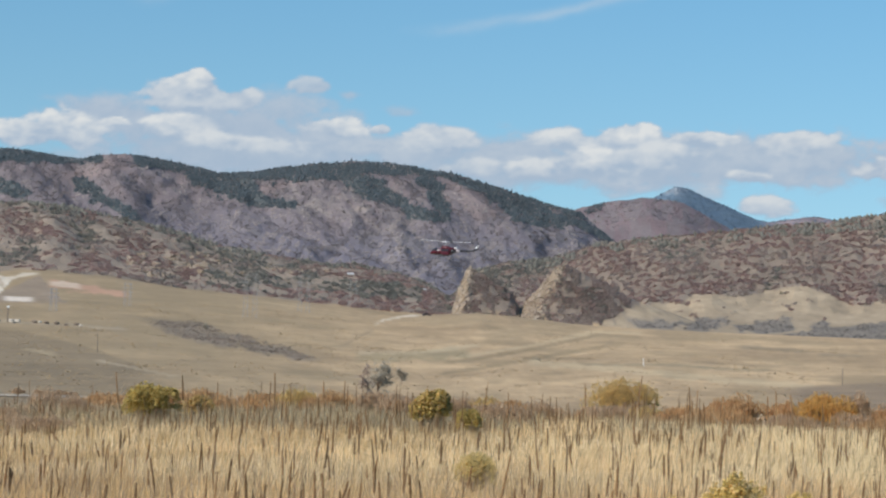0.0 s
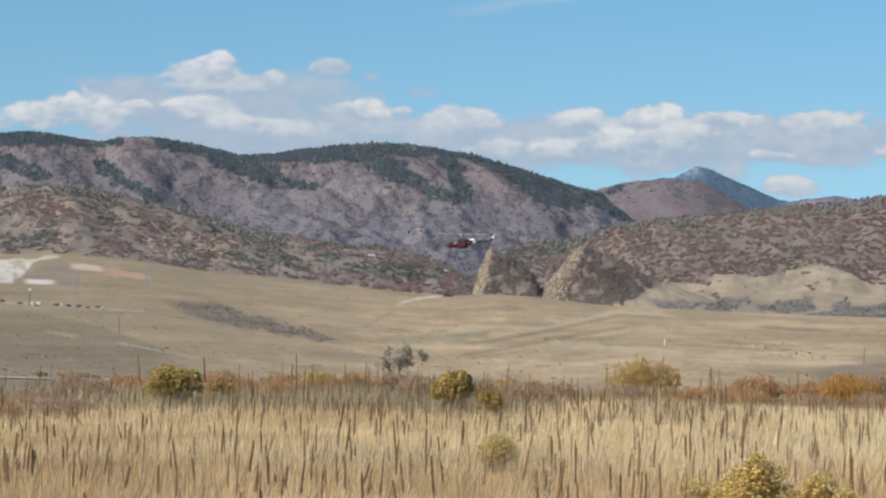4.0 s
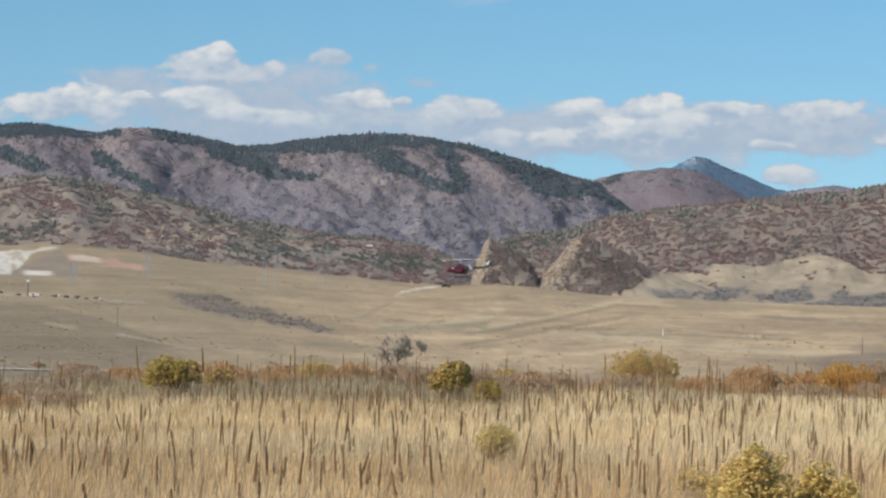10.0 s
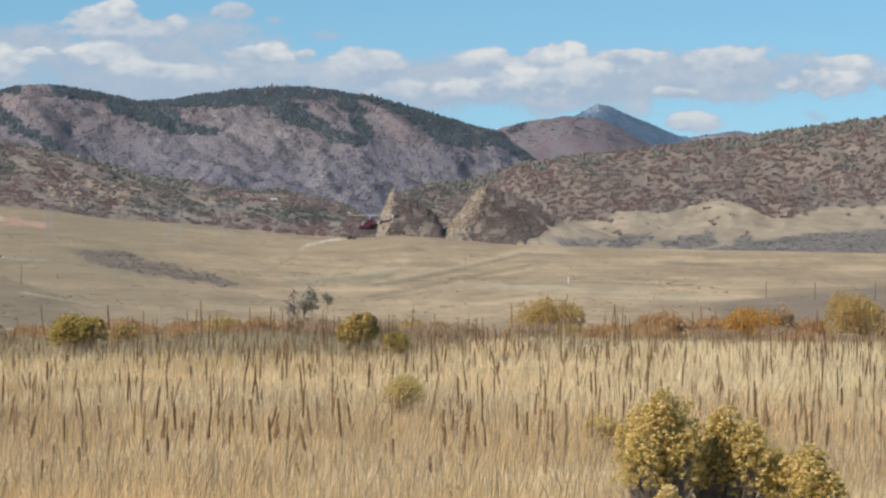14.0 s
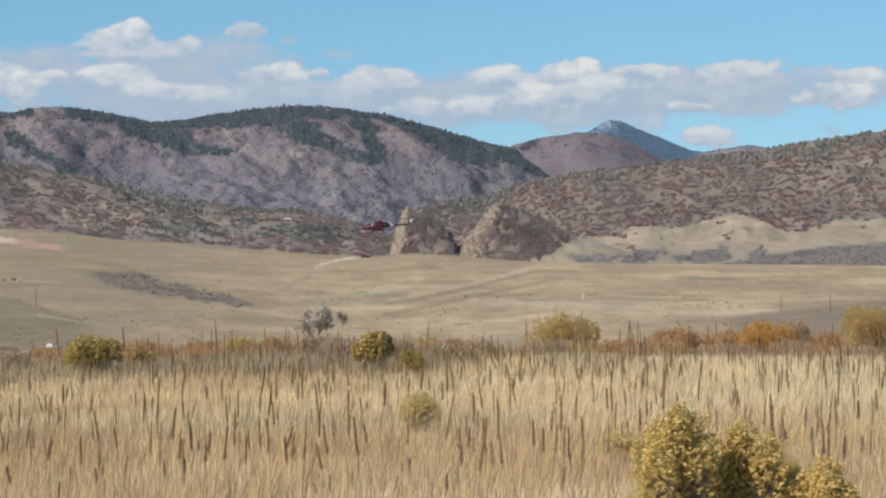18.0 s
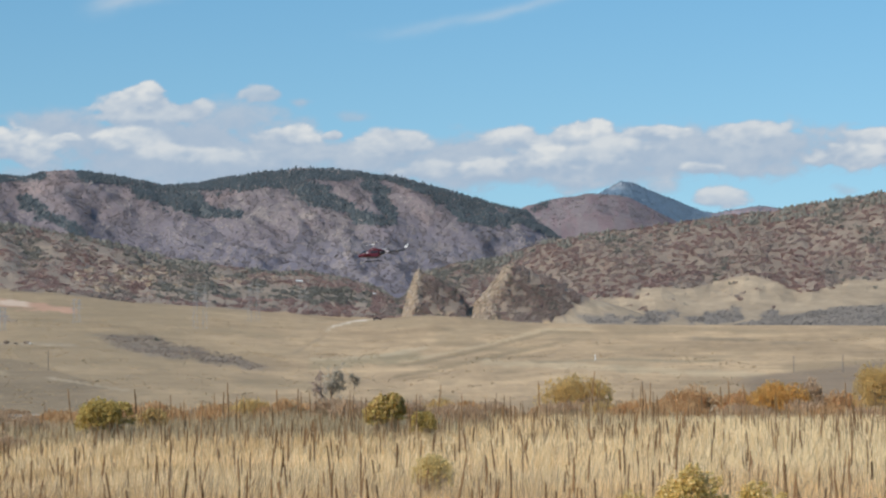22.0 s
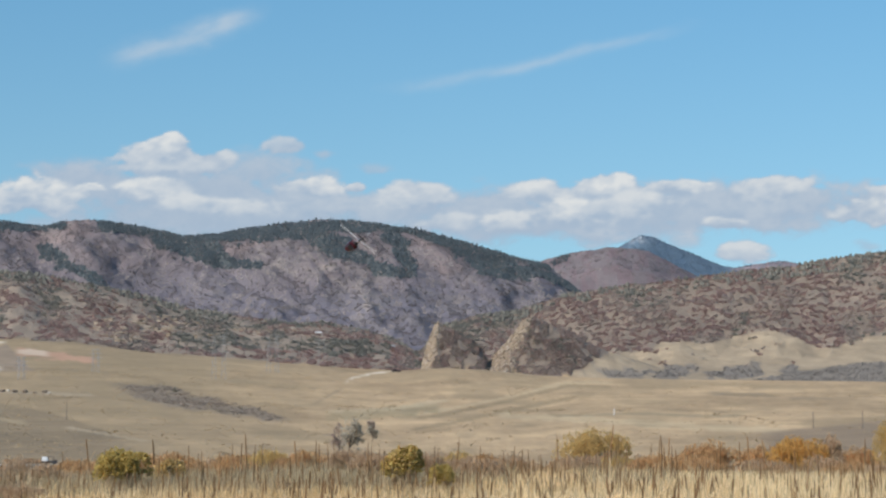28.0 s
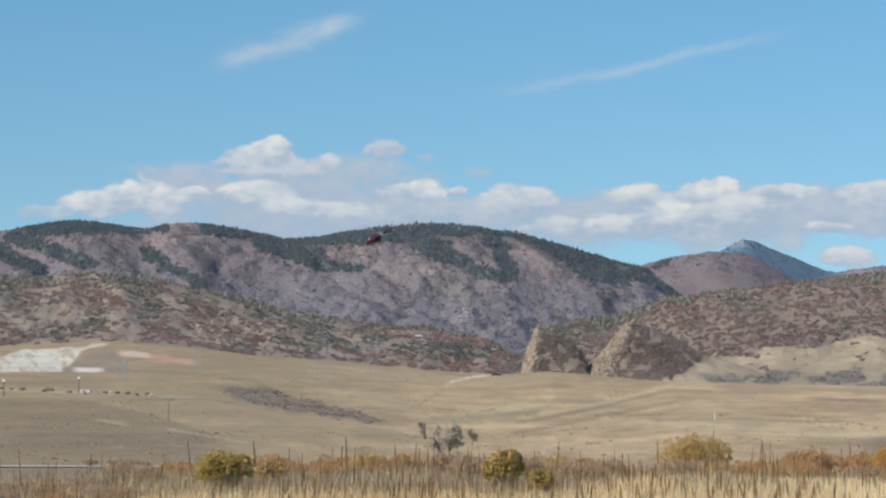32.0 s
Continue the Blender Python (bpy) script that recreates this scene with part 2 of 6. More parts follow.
def ridge(points, b):
    xs, ys = [p[0] for p in points], [p[1] for p in points]
    return sum(np.interp(b + d, xs, ys) for d in (-0.16, -0.08, 0, 0.08, 0.16)) / 5


def terrain_knots(b):
    one = np.ones_like(b)
    crest, foot, hill = ridge(FIELD_CREST, b), ridge(FOOT, b), ridge(HILLS, b) - 2
    mount, second, peak = ridge(MOUNTAIN, b) - 7 + 3.4 * smooth(1.2, 0.2, b), ridge(SECOND, b), ridge(PEAK, b) - 3
    gap = smooth(-4.0, -1.5, b)
    left = smooth(-5.0, -10.0, b)
    return [
        (1.0, 0 * one), (20, 0 * one), (24, -0.1 * one), (58, -0.42 * one), (66, -0.62 * one), (73, -1.25 * one), (94, -3.4 * one), (170, -8.5 * one),
        (350, -10.9 * one), (500, -10.4 * one), (700, -10.6 * one + 1.2 * left), (1000, -9.0 * one + 2.6 * left), (1250, 0.55 * crest - 3.6),
        (1450, crest), (1560, crest * (1 - 0.3 * (1 - gap)) + 0.3 * foot * (1 - gap) - 6 * gap), (1800, foot), (1980, foot + 0.30 * (hill - foot)),
        (2300, hill), (2600, 0.45 * hill), (2900, 0.12 * mount), (3300, 0.47 * mount), (3560, 0.85 * mount), (3700, mount), (3880, mount - 45),
        (4080, second - 45), (4250, second), (4450, second - 60), (4750, peak), (4950, peak - 170)]


# two spurs at the canyon mouth: bearing and elevation of their skylines
SPURS = [([-1.30, -1.22, -1.12, -0.98, -0.86, -0.74, -0.53, -0.2, 0.2, 0.5], [-0.5, -0.03, 0.42, 0.86, 1.04, 0.92, 0.84, 0.66, 0.4, -0.5], 1640.0),
         ([0.15, 0.28, 0.80, 1.26, 1.40, 1.8, 2.3, 2.9, 4.2, 6.0], [-0.5, -0.02, 0.58, 1.16, 1.14, 0.98, 0.80, 0.45, 0.05, -0.6], 1650.0)]


def spur_height(b, r):
    top = np.full(np.shape(b), -60.0)
    for bs, es, near in SPURS:
        e = np.interp(b, bs, es, left=-3, right=-3) + 0.18 * (fbm(b * 12, r / 30, 4, 27) - 0.5) * (b < 1.9)
        crest = EYE.z + (near + 95) * np.tan(np.radians(e))
        foot = EYE.z + near * np.tan(np.radians(np.minimum(e, -0.25)))
        t = smooth(0, 1, np.clip((r - near) / 95, 0, 1)) * (1 - smooth(near + 100, near + 330, r))
        top = np.maximum(top, foot + (crest - foot) * t - 60 * (r < near) - 60 * smooth(near + 200, near + 400, r))
    return top


def spur_rock(b, e):
    """How bare the spurs' left edges are, 0 to 1."""
    out = np.zeros(np.shape(b))
    for bs, es, low, high in (([-1.22, -1.12, -0.98, -0.86], [-0.03, 0.42, 0.86, 1.04], 0.34, 0.30), ([0.28, 0.80, 1.26], [-0.02, 0.58, 1.16], 0.72, 0.24)):
        d = b - np.interp(e, es, bs)
        w = low + (high - low) * np.clip(e, 0, 1.1) / 1.1
        out = np.maximum(out, smooth(-0.08, 0.0, d) * (1 - smooth(0.4 * w, 1.2 * w, d)) * (e > -0.4) * (e < 1.3))
    return out


# ribs that run down the mountain: strokes of bearing and elevation with a half width in degrees, and their height in metres
RIBS = [(-9.7, 3.35, -8.9, 1.9, 0.75, 11.0), (-6.3, 2.7, -4.6, 1.7, 0.80, 10.0), (-5.0, 3.0, -3.9, 1.9, 0.6, 6.0), (-3.6, 2.6, -2.5, 1.4, 0.55, 9.0), (-2.0, 2.3, -1.3, 1.2, 0.6, 6.0), (-1.0, 2.7, 0.5, 1.5, 0.65, 9.0), (-12.3, 3.1, -11.0, 2.0, 0.75, 10.0)]


def ribs(b, r, z):
    e = np.degrees(np.arctan((z - EYE.z) / np.maximum(r, 1.0)))
    wob = 0.45 * (fbm(b * 2.2, e * 2.4, 4, 57) - 0.5)
    lift = np.zeros(np.shape(b))
    for b0, e0, b1, e1, wide, tall in RIBS:
        db, de = b1 - b0, e1 - e0
        t = np.clip(((b - b0) * db + (e - e0) * de) / (db * db + de * de), 0, 1)
        d = np.hypot(b - b0 - t * db + wob, e - e0 - t * de) / wide
        lift = np.maximum(lift, tall * smooth(0.0, 1.0, 1 - d))
    return lift


def ground_height(b, r, rough=True):
    """Height of the land at bearing b (degrees) and distance r (metres), for arrays of one shape."""
    knots = terrain_knots(b)
    rk = [k[0] for k in knots]
    z = np.zeros_like(r)
    for (r0, z0), (r1, z1) in zip(knots, knots[1:]):
        inside = (r >= r0) & (r <= r1)
        t = (r - r0) / (r1 - r0)
        z = np.where(inside, z0 + (z1 - z0) * t, z)
    z = np.where(r > rk[-1], knots[-1][1], z)
    z = np.maximum(z, spur_height(b, r))
    if rough:
        a = np.radians(b)
        x, y = r * np.sin(a), r * np.cos(a)
        z = z + smooth(15, 60, r) * (1 - smooth(100, 200, r)) * 0.25 * (fbm(x / 9, y / 9, 3, 5) - 0.5)
        roll = smooth(200, 500, r) * (1 - smooth(1250, 1440, r))
        z = z + roll * (5.5 * (fbm(x / 170 + y / 500, y / 280, 2, 9) - 0.5) + 0.4 * (fbm(x / 60, y / 70, 2, 13) - 0.5))
        z = z - 0.30 * smooth(-7.0, -13.0, b) * np.clip(r / 60, 0, 1) * (1 - smooth(94, 170, r))
        hill = smooth(1800, 1900, r) * (1 - smooth(2150, 2300, r))
        z = z + hill * 12 * (fbm(b * 1.4, r / 130, 4, 21) - 0.5) + smooth(1850, 2000, r) * (1 - smooth(2500, 2600, r)) * 2.0 * (fbm(x / 14, y / 14, 3, 31) - 0.5)
        mtn = smooth(2700, 3000, r) * (1 - smooth(3560, 3700, r))
        fold = np.abs(fbm(b * 0.55 + 0.0016 * r, r / 420, 4, 41) - 0.5) * 2
        z = z + ribs(b, r, z) * smooth(2850, 3050, r) * (1 - smooth(3560, 3690, r))
        gully = 1 - 2 * np.abs(fbm(b * 1.3 - r / 190, r / 260 + b * 0.4, 4, 53) - 0.5)
        z = z + mtn * (24 * (fold - 0.3) + 5 * (fbm(b * 4, r / 60, 4, 51) - 0.5) + 7 * (gully - 0.75)) + (smooth(2900, 3300, r) * 4 + 4 * smooth(3950, 4050, r)) * (fbm(x / 30, y / 30, 3, 61) - 0.5)
    return z


def height_at(x, y):
    x, y = np.atleast_1d(np.asarray(x, float)), np.atleast_1d(np.asarray(y, float))
    return ground_height(np.degrees(np.arctan2(x, y)), np.hypot(x, y))


def on_ground(bearing, distance):
    z = ground_height(np.array([bearing], float), np.array([distance], float))[0]
    a = radians(bearing)
    return Vector((math.sin(a) * distance, math.cos(a) * distance, z))


def in_sight(bearing, elevation, near=200, far=2280):
    """The place on the land seen at that bearing and elevation, beyond the near distance."""
    r = np.arange(near, far, 2.0)
    z = ground_height(np.full_like(r, bearing), r)
    e = np.degrees(np.arctan((z - EYE.z) / r))
    k = int(np.argmax(e >= elevation)) if (e >= elevation).any() else int(np.argmax(e))
    a = radians(bearing)
    return Vector((r[k] * math.sin(a), r[k] * math.cos(a), z[k])), float(r[k])


# belts of conifers and bare flanks on the mountain, as strokes of bearing and elevation with a half width, in degrees
WEST_BELTS = [(-8.79, 3.39, -7.24, 3.09, 0.18), (-7.51, 3.05, -6.29, 2.82, 0.30), (-6.56, 2.64, -5.88, 2.41, 0.20), (-5.88, 2.41, -5.14, 2.37, 0.08), (-6.7, 3.02, -4.12, 3.25, 0.20), (-10.76, 3.28, -9.81, 3.28, 0.11), (-13.88, 3.30, -11.84, 3.48, 0.17), (-12.9, 3.22, -10.2, 3.32, 0.16), (-13.9, 2.8, -12.7, 2.2, 0.14), (-13.4, 3.02, -11.6, 2.36, 0.15), (-10.22, 2.64, -9.81, 2.41, 0.15), (-9.81, 2.41, -8.93, 1.96, 0.11)]
EAST_BELTS = [(-4.25, 3.28, -1.95, 3.41, 0.15), (-3.85, 3.14, -3.04, 2.71, 0.20), (-3.04, 2.68, -2.1, 2.32, 0.15), (-2.3, 2.26, -1.5, 2.2, 0.12), (-1.85, 2.70, -1.5, 2.35, 0.13), (-2.15, 3.02, -1.7, 2.94, 0.13), (-1.95, 3.32, -0.33, 2.85, 0.08), (-0.33, 2.78, 0.76, 2.51, 0.19), (0.22, 2.37, 1.44, 2.24, 0.18), (0.89, 2.64, 1.78, 2.41, 0.12), (1.44, 2.24, 2.52, 1.87, 0.09)]
BARE_FLANKS = [(-2.83, 3.22, -2.60, 2.71, 0.16), (-1.14, 3.05, -0.60, 2.44, 0.30), (-10.35, 2.87, -9.27, 3.25, 0.22), (-5.95, 2.64, -4.93, 3.05, 0.12)]


def strokes(items, b, e, ragged, seed):
    """How far inside the nearest stroke each point lies: above 0 is inside."""
    wob = 2 * (fbm(b * 2.6, e * 5.0, 4, seed) - 0.5) + 0.8 * (fbm(b * 9, e * 14, 3, seed + 7) - 0.5)
    best = np.full(np.shape(b), -9.0)
    for b0, e0, b1, e1, w in items:
        db, de = b1 - b0, e1 - e0
        t = np.clip(((b - b0) * db + (e - e0) * de) / (db * db + de * de), 0, 1)
        d = np.hypot(b - b0 - t * db, e - e0 - t * de) / (w * 1.05)
        best = np.maximum(best, 1 - d)
    return best + ragged * wob


def rise(r, z):
    return np.degrees(np.arctan((z - EYE.z) / r))


def forest_cover(b, r, z):
    e = rise(r, z)
    inside = strokes(WEST_BELTS + EAST_BELTS, b, e, 0.8, 71)
    return (inside > 0) & (r > 2900) & (r < 3770)


def meadow_cover(b, r, z):
    """The tan meadow under the right-hand scrub."""
    line = np.interp(b, [2.1, 2.39, 2.61, 2.85, 3.5, 4.25, 4.53, 5.67, 6.38, 7.16, 7.8, 8.58, 9.15, 9.85, 14], [-0.6, -0.13, -0.05, 0.20, 0.33, 0.39, 0.58, 0.57, 0.77, 0.84, 0.62, 0.44, 0.67, 0.76, 0.95])
    return (rise(r, z) < line + 0.14 * (fbm(b * 3, r / 40, 3, 151) - 0.5)) & (b > 2.1) & (r < 2290) & (r > 1600)


def draw_cover(b, r, z):
    """The grey brush along the draw between meadow and field."""
    e = rise(r, z)
    q = 0.75 - np.abs(e + 0.13) / 0.22 + 3.4 * (fbm(b * 2.1, e * 5, 3, 161) - 0.55)
    edge = np.interp(b, [6.45, 7.09, 8.16, 8.94, 9.85, 13.0], [-0.34, -0.17, -0.02, 0.09, 0.18, 0.45])
    wedge = np.minimum(e + 0.40, edge - e) / 0.10 + 1.0 * (fbm(b * 4, e * 9, 3, 163) - 0.45)
    q = np.maximum(q, np.where(b > 6.3, wedge, -1))
    return smooth(0.05, 0.5, q) * ((b > 2.6) & (r > 1600) & (r < 2200))


def brush_patch(b, r, z):
    e = rise(r, z)
    q = 1 - np.abs(e + 0.66 + (b + 7.75) * 0.20) / np.interp(b, [-8.6, -7.5, -6.2, -4.2], [0.08, 0.24, 0.19, 0.06]) + 1.7 * (fbm(b * 3, e * 9, 4, 121) - 0.5)
    return smooth(-0.25, 0.6, q) * smooth(-8.8, -8.0, b) * (1 - smooth(-5.0, -4.1, b)) * ((r > 300) & (r < 1400))


def build_ground():
    b = np.concatenate([np.arange(-180, -16, 6.0), np.arange(-16, 14.001, 0.055), np.arange(18, 180.1, 6.0)])
    r = np.unique(np.concatenate([[k[0] for k in terrain_knots(np.zeros(1))], [0.0, 0.4], np.geomspace(1, 20, 8), np.arange(20, 100, 2.0), np.geomspace(100, 1450, 110), np.arange(1450, 1830, 12.0), np.arange(1830, 2620, 9.0), np.arange(2620, 2900, 20.0), np.arange(2900, 3900, 8.0), np.arange(3900, 4960, 22.0)]))
    bb, rr = np.meshgrid(b, r, indexing="ij")
    z = ground_height(bb, rr)
    out = np.clip((np.abs(bb + 1) - 18) / 12, 0, 1)
    z = z * (1 - out) + np.minimum(z, 40) * out * 0.6
    a = np.radians(bb)
    x, y = rr * np.sin(a), rr * np.cos(a)
    verts = np.stack([x, y, z], -1).reshape(-1, 3)
    nb, nr = len(b), len(r)
    i, j = np.meshgrid(np.arange(nb - 1), np.arange(nr - 1), indexing="ij")
    q = (i * nr + j).ravel()
    faces = np.stack([q, q + nr, q + nr + 1, q + 1], -1)
    ob = sheet("ground", verts, faces[:, ::-1], M_LAND, flat=False)
    # land cover colours, with haze painted into the farthest ones
    def tone(*c):
        return np.array(c)[None, None]
    e = rise(rr, z)
    level = e - 0.14 * np.clip(bb, -2, 3) + 0.12 * np.clip(bb + 2, -7, 0)
    streak = 0.45 * fbm(bb * 0.45, level * 7, 4, 101) + 0.27 * fbm(bb * 0.8, level * 24, 4, 103) + 0.28 * fbm(bb * 1.3 + e * 2, e * 5, 4, 107)
    near = tone(0.36, 0.28, 0.165) + 0 * bb[..., None]
    field = tone(0.412, 0.291, 0.167) * (0.20 + 1.2 * streak[..., None] + 0.2 * fbm(x / 9, y / 30, 4, 105)[..., None] + 0.24 * (fbm(bb * 7, e * 20, 4, 106) + 0.14)[..., None])
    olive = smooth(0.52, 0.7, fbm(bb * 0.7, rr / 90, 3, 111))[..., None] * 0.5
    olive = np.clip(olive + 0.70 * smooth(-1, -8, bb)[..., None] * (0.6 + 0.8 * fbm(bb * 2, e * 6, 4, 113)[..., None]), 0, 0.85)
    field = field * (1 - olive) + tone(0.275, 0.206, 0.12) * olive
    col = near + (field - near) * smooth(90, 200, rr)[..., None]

    def lay(mask, c):
        nonlocal col
        mask = np.clip(mask, 0, 1)[..., None]
        col = col * (1 - mask) + tone(*c) * mask

    def band(line, half, lo, hi, seed, ragged=0.5):
        """A band on the land along a line of elevation over bearing."""
        q = 1 - np.abs(e - line) / half + ragged * 2 * (fbm(bb * 4, e * 12, 4, seed) - 0.5)
        return smooth(0.0, 0.35, q) * smooth(lo, lo + 0.25, bb) * (1 - smooth(hi - 0.25, hi, bb)) * ((rr > 180) & (rr < 1760))

    lay(0.75 * brush_patch(bb, rr, z), (0.185, 0.150, 0.117))
    lay(0.6 * band(np.interp(bb, [-1.6, -0.74, 0.55, 2.25, 3.4], [-1.3, -1.17, -0.91, -0.48, -0.49]), 0.05, -1.5, 3.4, 123, 0.5), (0.225, 0.172, 0.096))
    lay(0.6 * band(np.interp(bb, [-1.6, -0.74, 0.55, 2.25, 3.4], [-1.2, -1.07, -0.81, -0.39, -0.40]), 0.04, -1.5, 3.4, 135, 0.4), (0.50, 0.385, 0.235))
    lay(0.55 * band(np.interp(bb, [-1.6, -0.73, 1.12, 2.5], [-1.55, -1.41, -1.01, -0.72]), 0.05, -1.6, 2.5, 124, 0.5), (0.225, 0.172, 0.096))
    lay(0.5 * band(-1.22 + 0.1 * np.clip(bb + 3, 0, 2), 0.13, -3.6, -0.7, 122, 0.9), (0.26, 0.225, 0.13))
    lay(0.5 * band(np.interp(bb, [-3.57, -2.08, -0.74], [-1.10, -1.06, -0.84]), 0.05, -3.6, -0.5, 125, 0.6), (0.52, 0.41, 0.26))
    lay(0.6 * band(-1.15 + 0.03 * np.sin(bb * 2), 0.035, 1.7, 6.5, 126, 0.6), (0.25, 0.205, 0.125))
    lay(0.6 * band(-0.66 - 0.03 * (bb - 6.5), 0.045, 5.5, 7.3, 127, 0.6), (0.23, 0.18, 0.115))
    lay(0.6 * band(-0.745 + 0 * bb, 0.04, 7.4, 8.6, 130, 0.6), (0.23, 0.18, 0.115))
    lay(0.4 * band(-1.36 - 0.05 * (bb - 4), 0.09, 0.5, 7.5, 132, 1.0), (0.50, 0.40, 0.25))
    lay(0.45 * band(-0.7 + (bb + 3.4) * 0.55, 0.03, -4.0, -3.0, 128), (0.22, 0.17, 0.11))
    lay(0.8 * smooth(0.02, -0.06, e + 1.47 - 0.108 * (bb - 7.44)) * smooth(6.2, 7.4, bb) * (rr < 900) * (rr > 120), (0.225, 0.165, 0.11))
    lay(0.75 * smooth(0.03, -0.05, e - np.interp(bb, [-14, -11.37, -10.51, -9.21, -7.92], [-0.8, -0.89, -1.03, -1.38, -1.87]) + 0.10 * (fbm(bb * 3, e * 8, 3, 133) - 0.5)) * (1 - smooth(-9.0, -7.5, bb)) * (rr < 800) * (rr > 120), (0.215, 0.162, 0.10))
    lay(0.5 * band(-1.33 - 0.15 * (bb + 11), 0.05, -11.5, -10.5, 136, 0.9), (0.42, 0.33, 0.20))
    lay(0.5 * band(np.interp(bb, [-9.65, -7.91], [-1.50, -1.80]), 0.03, -9.8, -7.6, 137, 0.3), (0.46, 0.37, 0.25))
    lay(0.75 * band(np.interp(bb, [-3.1, -2.94, -2.44, -1.87], [-0.43, -0.32, -0.20, -0.12]), 0.03, -3.15, -1.7, 129, 0.3), (0.62, 0.53, 0.41))
    # hills, mountains
    west = smooth(-1.0, -3.0, bb)[..., None]
    oak = (tone(0.235, 0.186, 0.141) * west + tone(0.208, 0.163, 0.124) * (1 - west)) * (0.70 + 0.4 * fbm(x / 40, y / 40, 4, 131) + 0.25 * fbm(bb * 5 + e * 3, e * 22, 3, 132))[..., None]
    rim = 1800 + 60 * (fbm(bb * 2.5, rr / 50, 3, 141) - 0.5)
    h = smooth(-20, 20, rr - rim)
    h = np.maximum(h, smooth(0.5, 2.5, z - ground_height(bb, np.where(rr < 1800, np.minimum(rr, 1630), rr)) - 4) * (rr > 1640) * (bb > -1.6) * (bb < 3.2))
    meadow = meadow_cover(bb, rr, z)
    h = h * np.where(meadow, 0, 1)
    col = col * (1 - h[..., None]) + oak * h[..., None]
    dry = tone(0.325, 0.252, 0.168) * (0.62 + 0.45 * fbm(bb * 2, e * 14, 4, 153) + 0.35 * fbm(x / 7, y / 12, 3, 155))[..., None]
    col = np.where((meadow & (rr > 1600))[..., None], dry, col)
    lay(0.75 * draw_cover(bb, rr, z), (0.155, 0.14, 0.125))
    pale = smooth(0.60, 0.70, fbm(bb * 6, rr / 22, 4, 171)) * ((rr > 1850) & (rr < 2310) & ~meadow)
    lay(0.35 * pale, (0.33, 0.27, 0.20))
    lay(0.8 * spur_rock(bb, e) * (rr > 1630) * (rr < 1790), (0.29, 0.225, 0.16))
    # mountain tones are raised and cooled to hold the haze of distance
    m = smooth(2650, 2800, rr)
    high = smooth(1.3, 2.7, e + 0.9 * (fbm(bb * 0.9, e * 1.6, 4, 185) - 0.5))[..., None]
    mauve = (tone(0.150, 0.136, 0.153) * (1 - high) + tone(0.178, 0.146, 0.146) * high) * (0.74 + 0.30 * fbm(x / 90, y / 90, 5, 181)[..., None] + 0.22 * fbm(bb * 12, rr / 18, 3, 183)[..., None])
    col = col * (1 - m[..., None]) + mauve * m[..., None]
    scree = smooth(0.55, 0.68, fbm(bb * 5 + e * 6, e * 8, 5, 191)) * smooth(-7.5, -6.0, bb) * (rr > 2900) * (rr < 3720)
    lay(0.35 * scree, (0.27, 0.23, 0.20))
    crag = smooth(0.50, 0.62, fbm(bb * 9 + e * 7, e * 6 - bb * 2, 4, 197)) * smooth(0.15, 0.7, strokes([(-3.6, 2.65, -2.5, 1.5, 0.55), (-5.6, 2.75, -4.6, 2.4, 0.4), (-2.75, 3.2, -2.7, 2.8, 0.2)], bb, e, 0.5, 199)) * (rr > 2900) * (rr < 3720)
    lay(0.6 * crag, (0.31, 0.26, 0.22))
    dusk = smooth(0.48, 0.62, fbm(bb * 1.4 + e, e * 3, 4, 195)) * (rr > 2800) * (rr < 3720)
    lay(0.30 * dusk, (0.125, 0.115, 0.12))
    lay(np.where((rr > 2900) & (rr < 3720), 0.5 * smooth(-0.3, 0.4, strokes(BARE_FLANKS, bb, e, 0.5, 211)), 0), (0.255, 0.19, 0.17))
    lay(0.85 * forest_cover(bb, rr, z), (0.072, 0.088, 0.088))
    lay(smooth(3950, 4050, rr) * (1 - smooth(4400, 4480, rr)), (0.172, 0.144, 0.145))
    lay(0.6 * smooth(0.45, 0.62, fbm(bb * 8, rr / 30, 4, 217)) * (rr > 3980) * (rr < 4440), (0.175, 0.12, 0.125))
    # the far peak's ground is tinted blue in place of haze
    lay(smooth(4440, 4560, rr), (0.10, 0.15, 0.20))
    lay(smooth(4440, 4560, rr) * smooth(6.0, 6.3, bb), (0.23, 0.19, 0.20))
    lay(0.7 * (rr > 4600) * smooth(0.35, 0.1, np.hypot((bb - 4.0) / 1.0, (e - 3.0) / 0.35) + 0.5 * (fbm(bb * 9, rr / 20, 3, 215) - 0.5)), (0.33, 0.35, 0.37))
    # quarry, spoil mound and red cut on the far left rise
    low = (rr > 1000) & (rr < 1880)
    rim_top = np.interp(bb, [-14.5, -13.6, -13.1, -12.0, -11.7], [0.10, 0.20, 0.36, 0.43, 0.40])
    rim_low = np.interp(bb, [-14.5, -13.6, -12.15, -11.98, -11.68], [-0.18, -0.20, -0.17, 0.0, 0.38])
    pit = np.minimum(rim_top - e, e - rim_low) / 0.07 + 0.9 * (fbm(bb * 6, e * 9, 4, 201) - 0.45)
    cut = smooth(0, 0.5, pit) * low * (bb < -11.6)
    face = 0.6 * fbm((bb + 0.6 * e) * 6, e * 5, 4, 204) + 0.4 * fbm(bb * 14, e * 16, 3, 206)
    lay(0.95 * cut, (0.60, 0.52, 0.40))
    lay(0.8 * cut * smooth(0.52, 0.60, face), (0.40, 0.31, 0.22))
    lay(0.5 * cut * smooth(0.46, 0.40, face), (0.66, 0.60, 0.50))
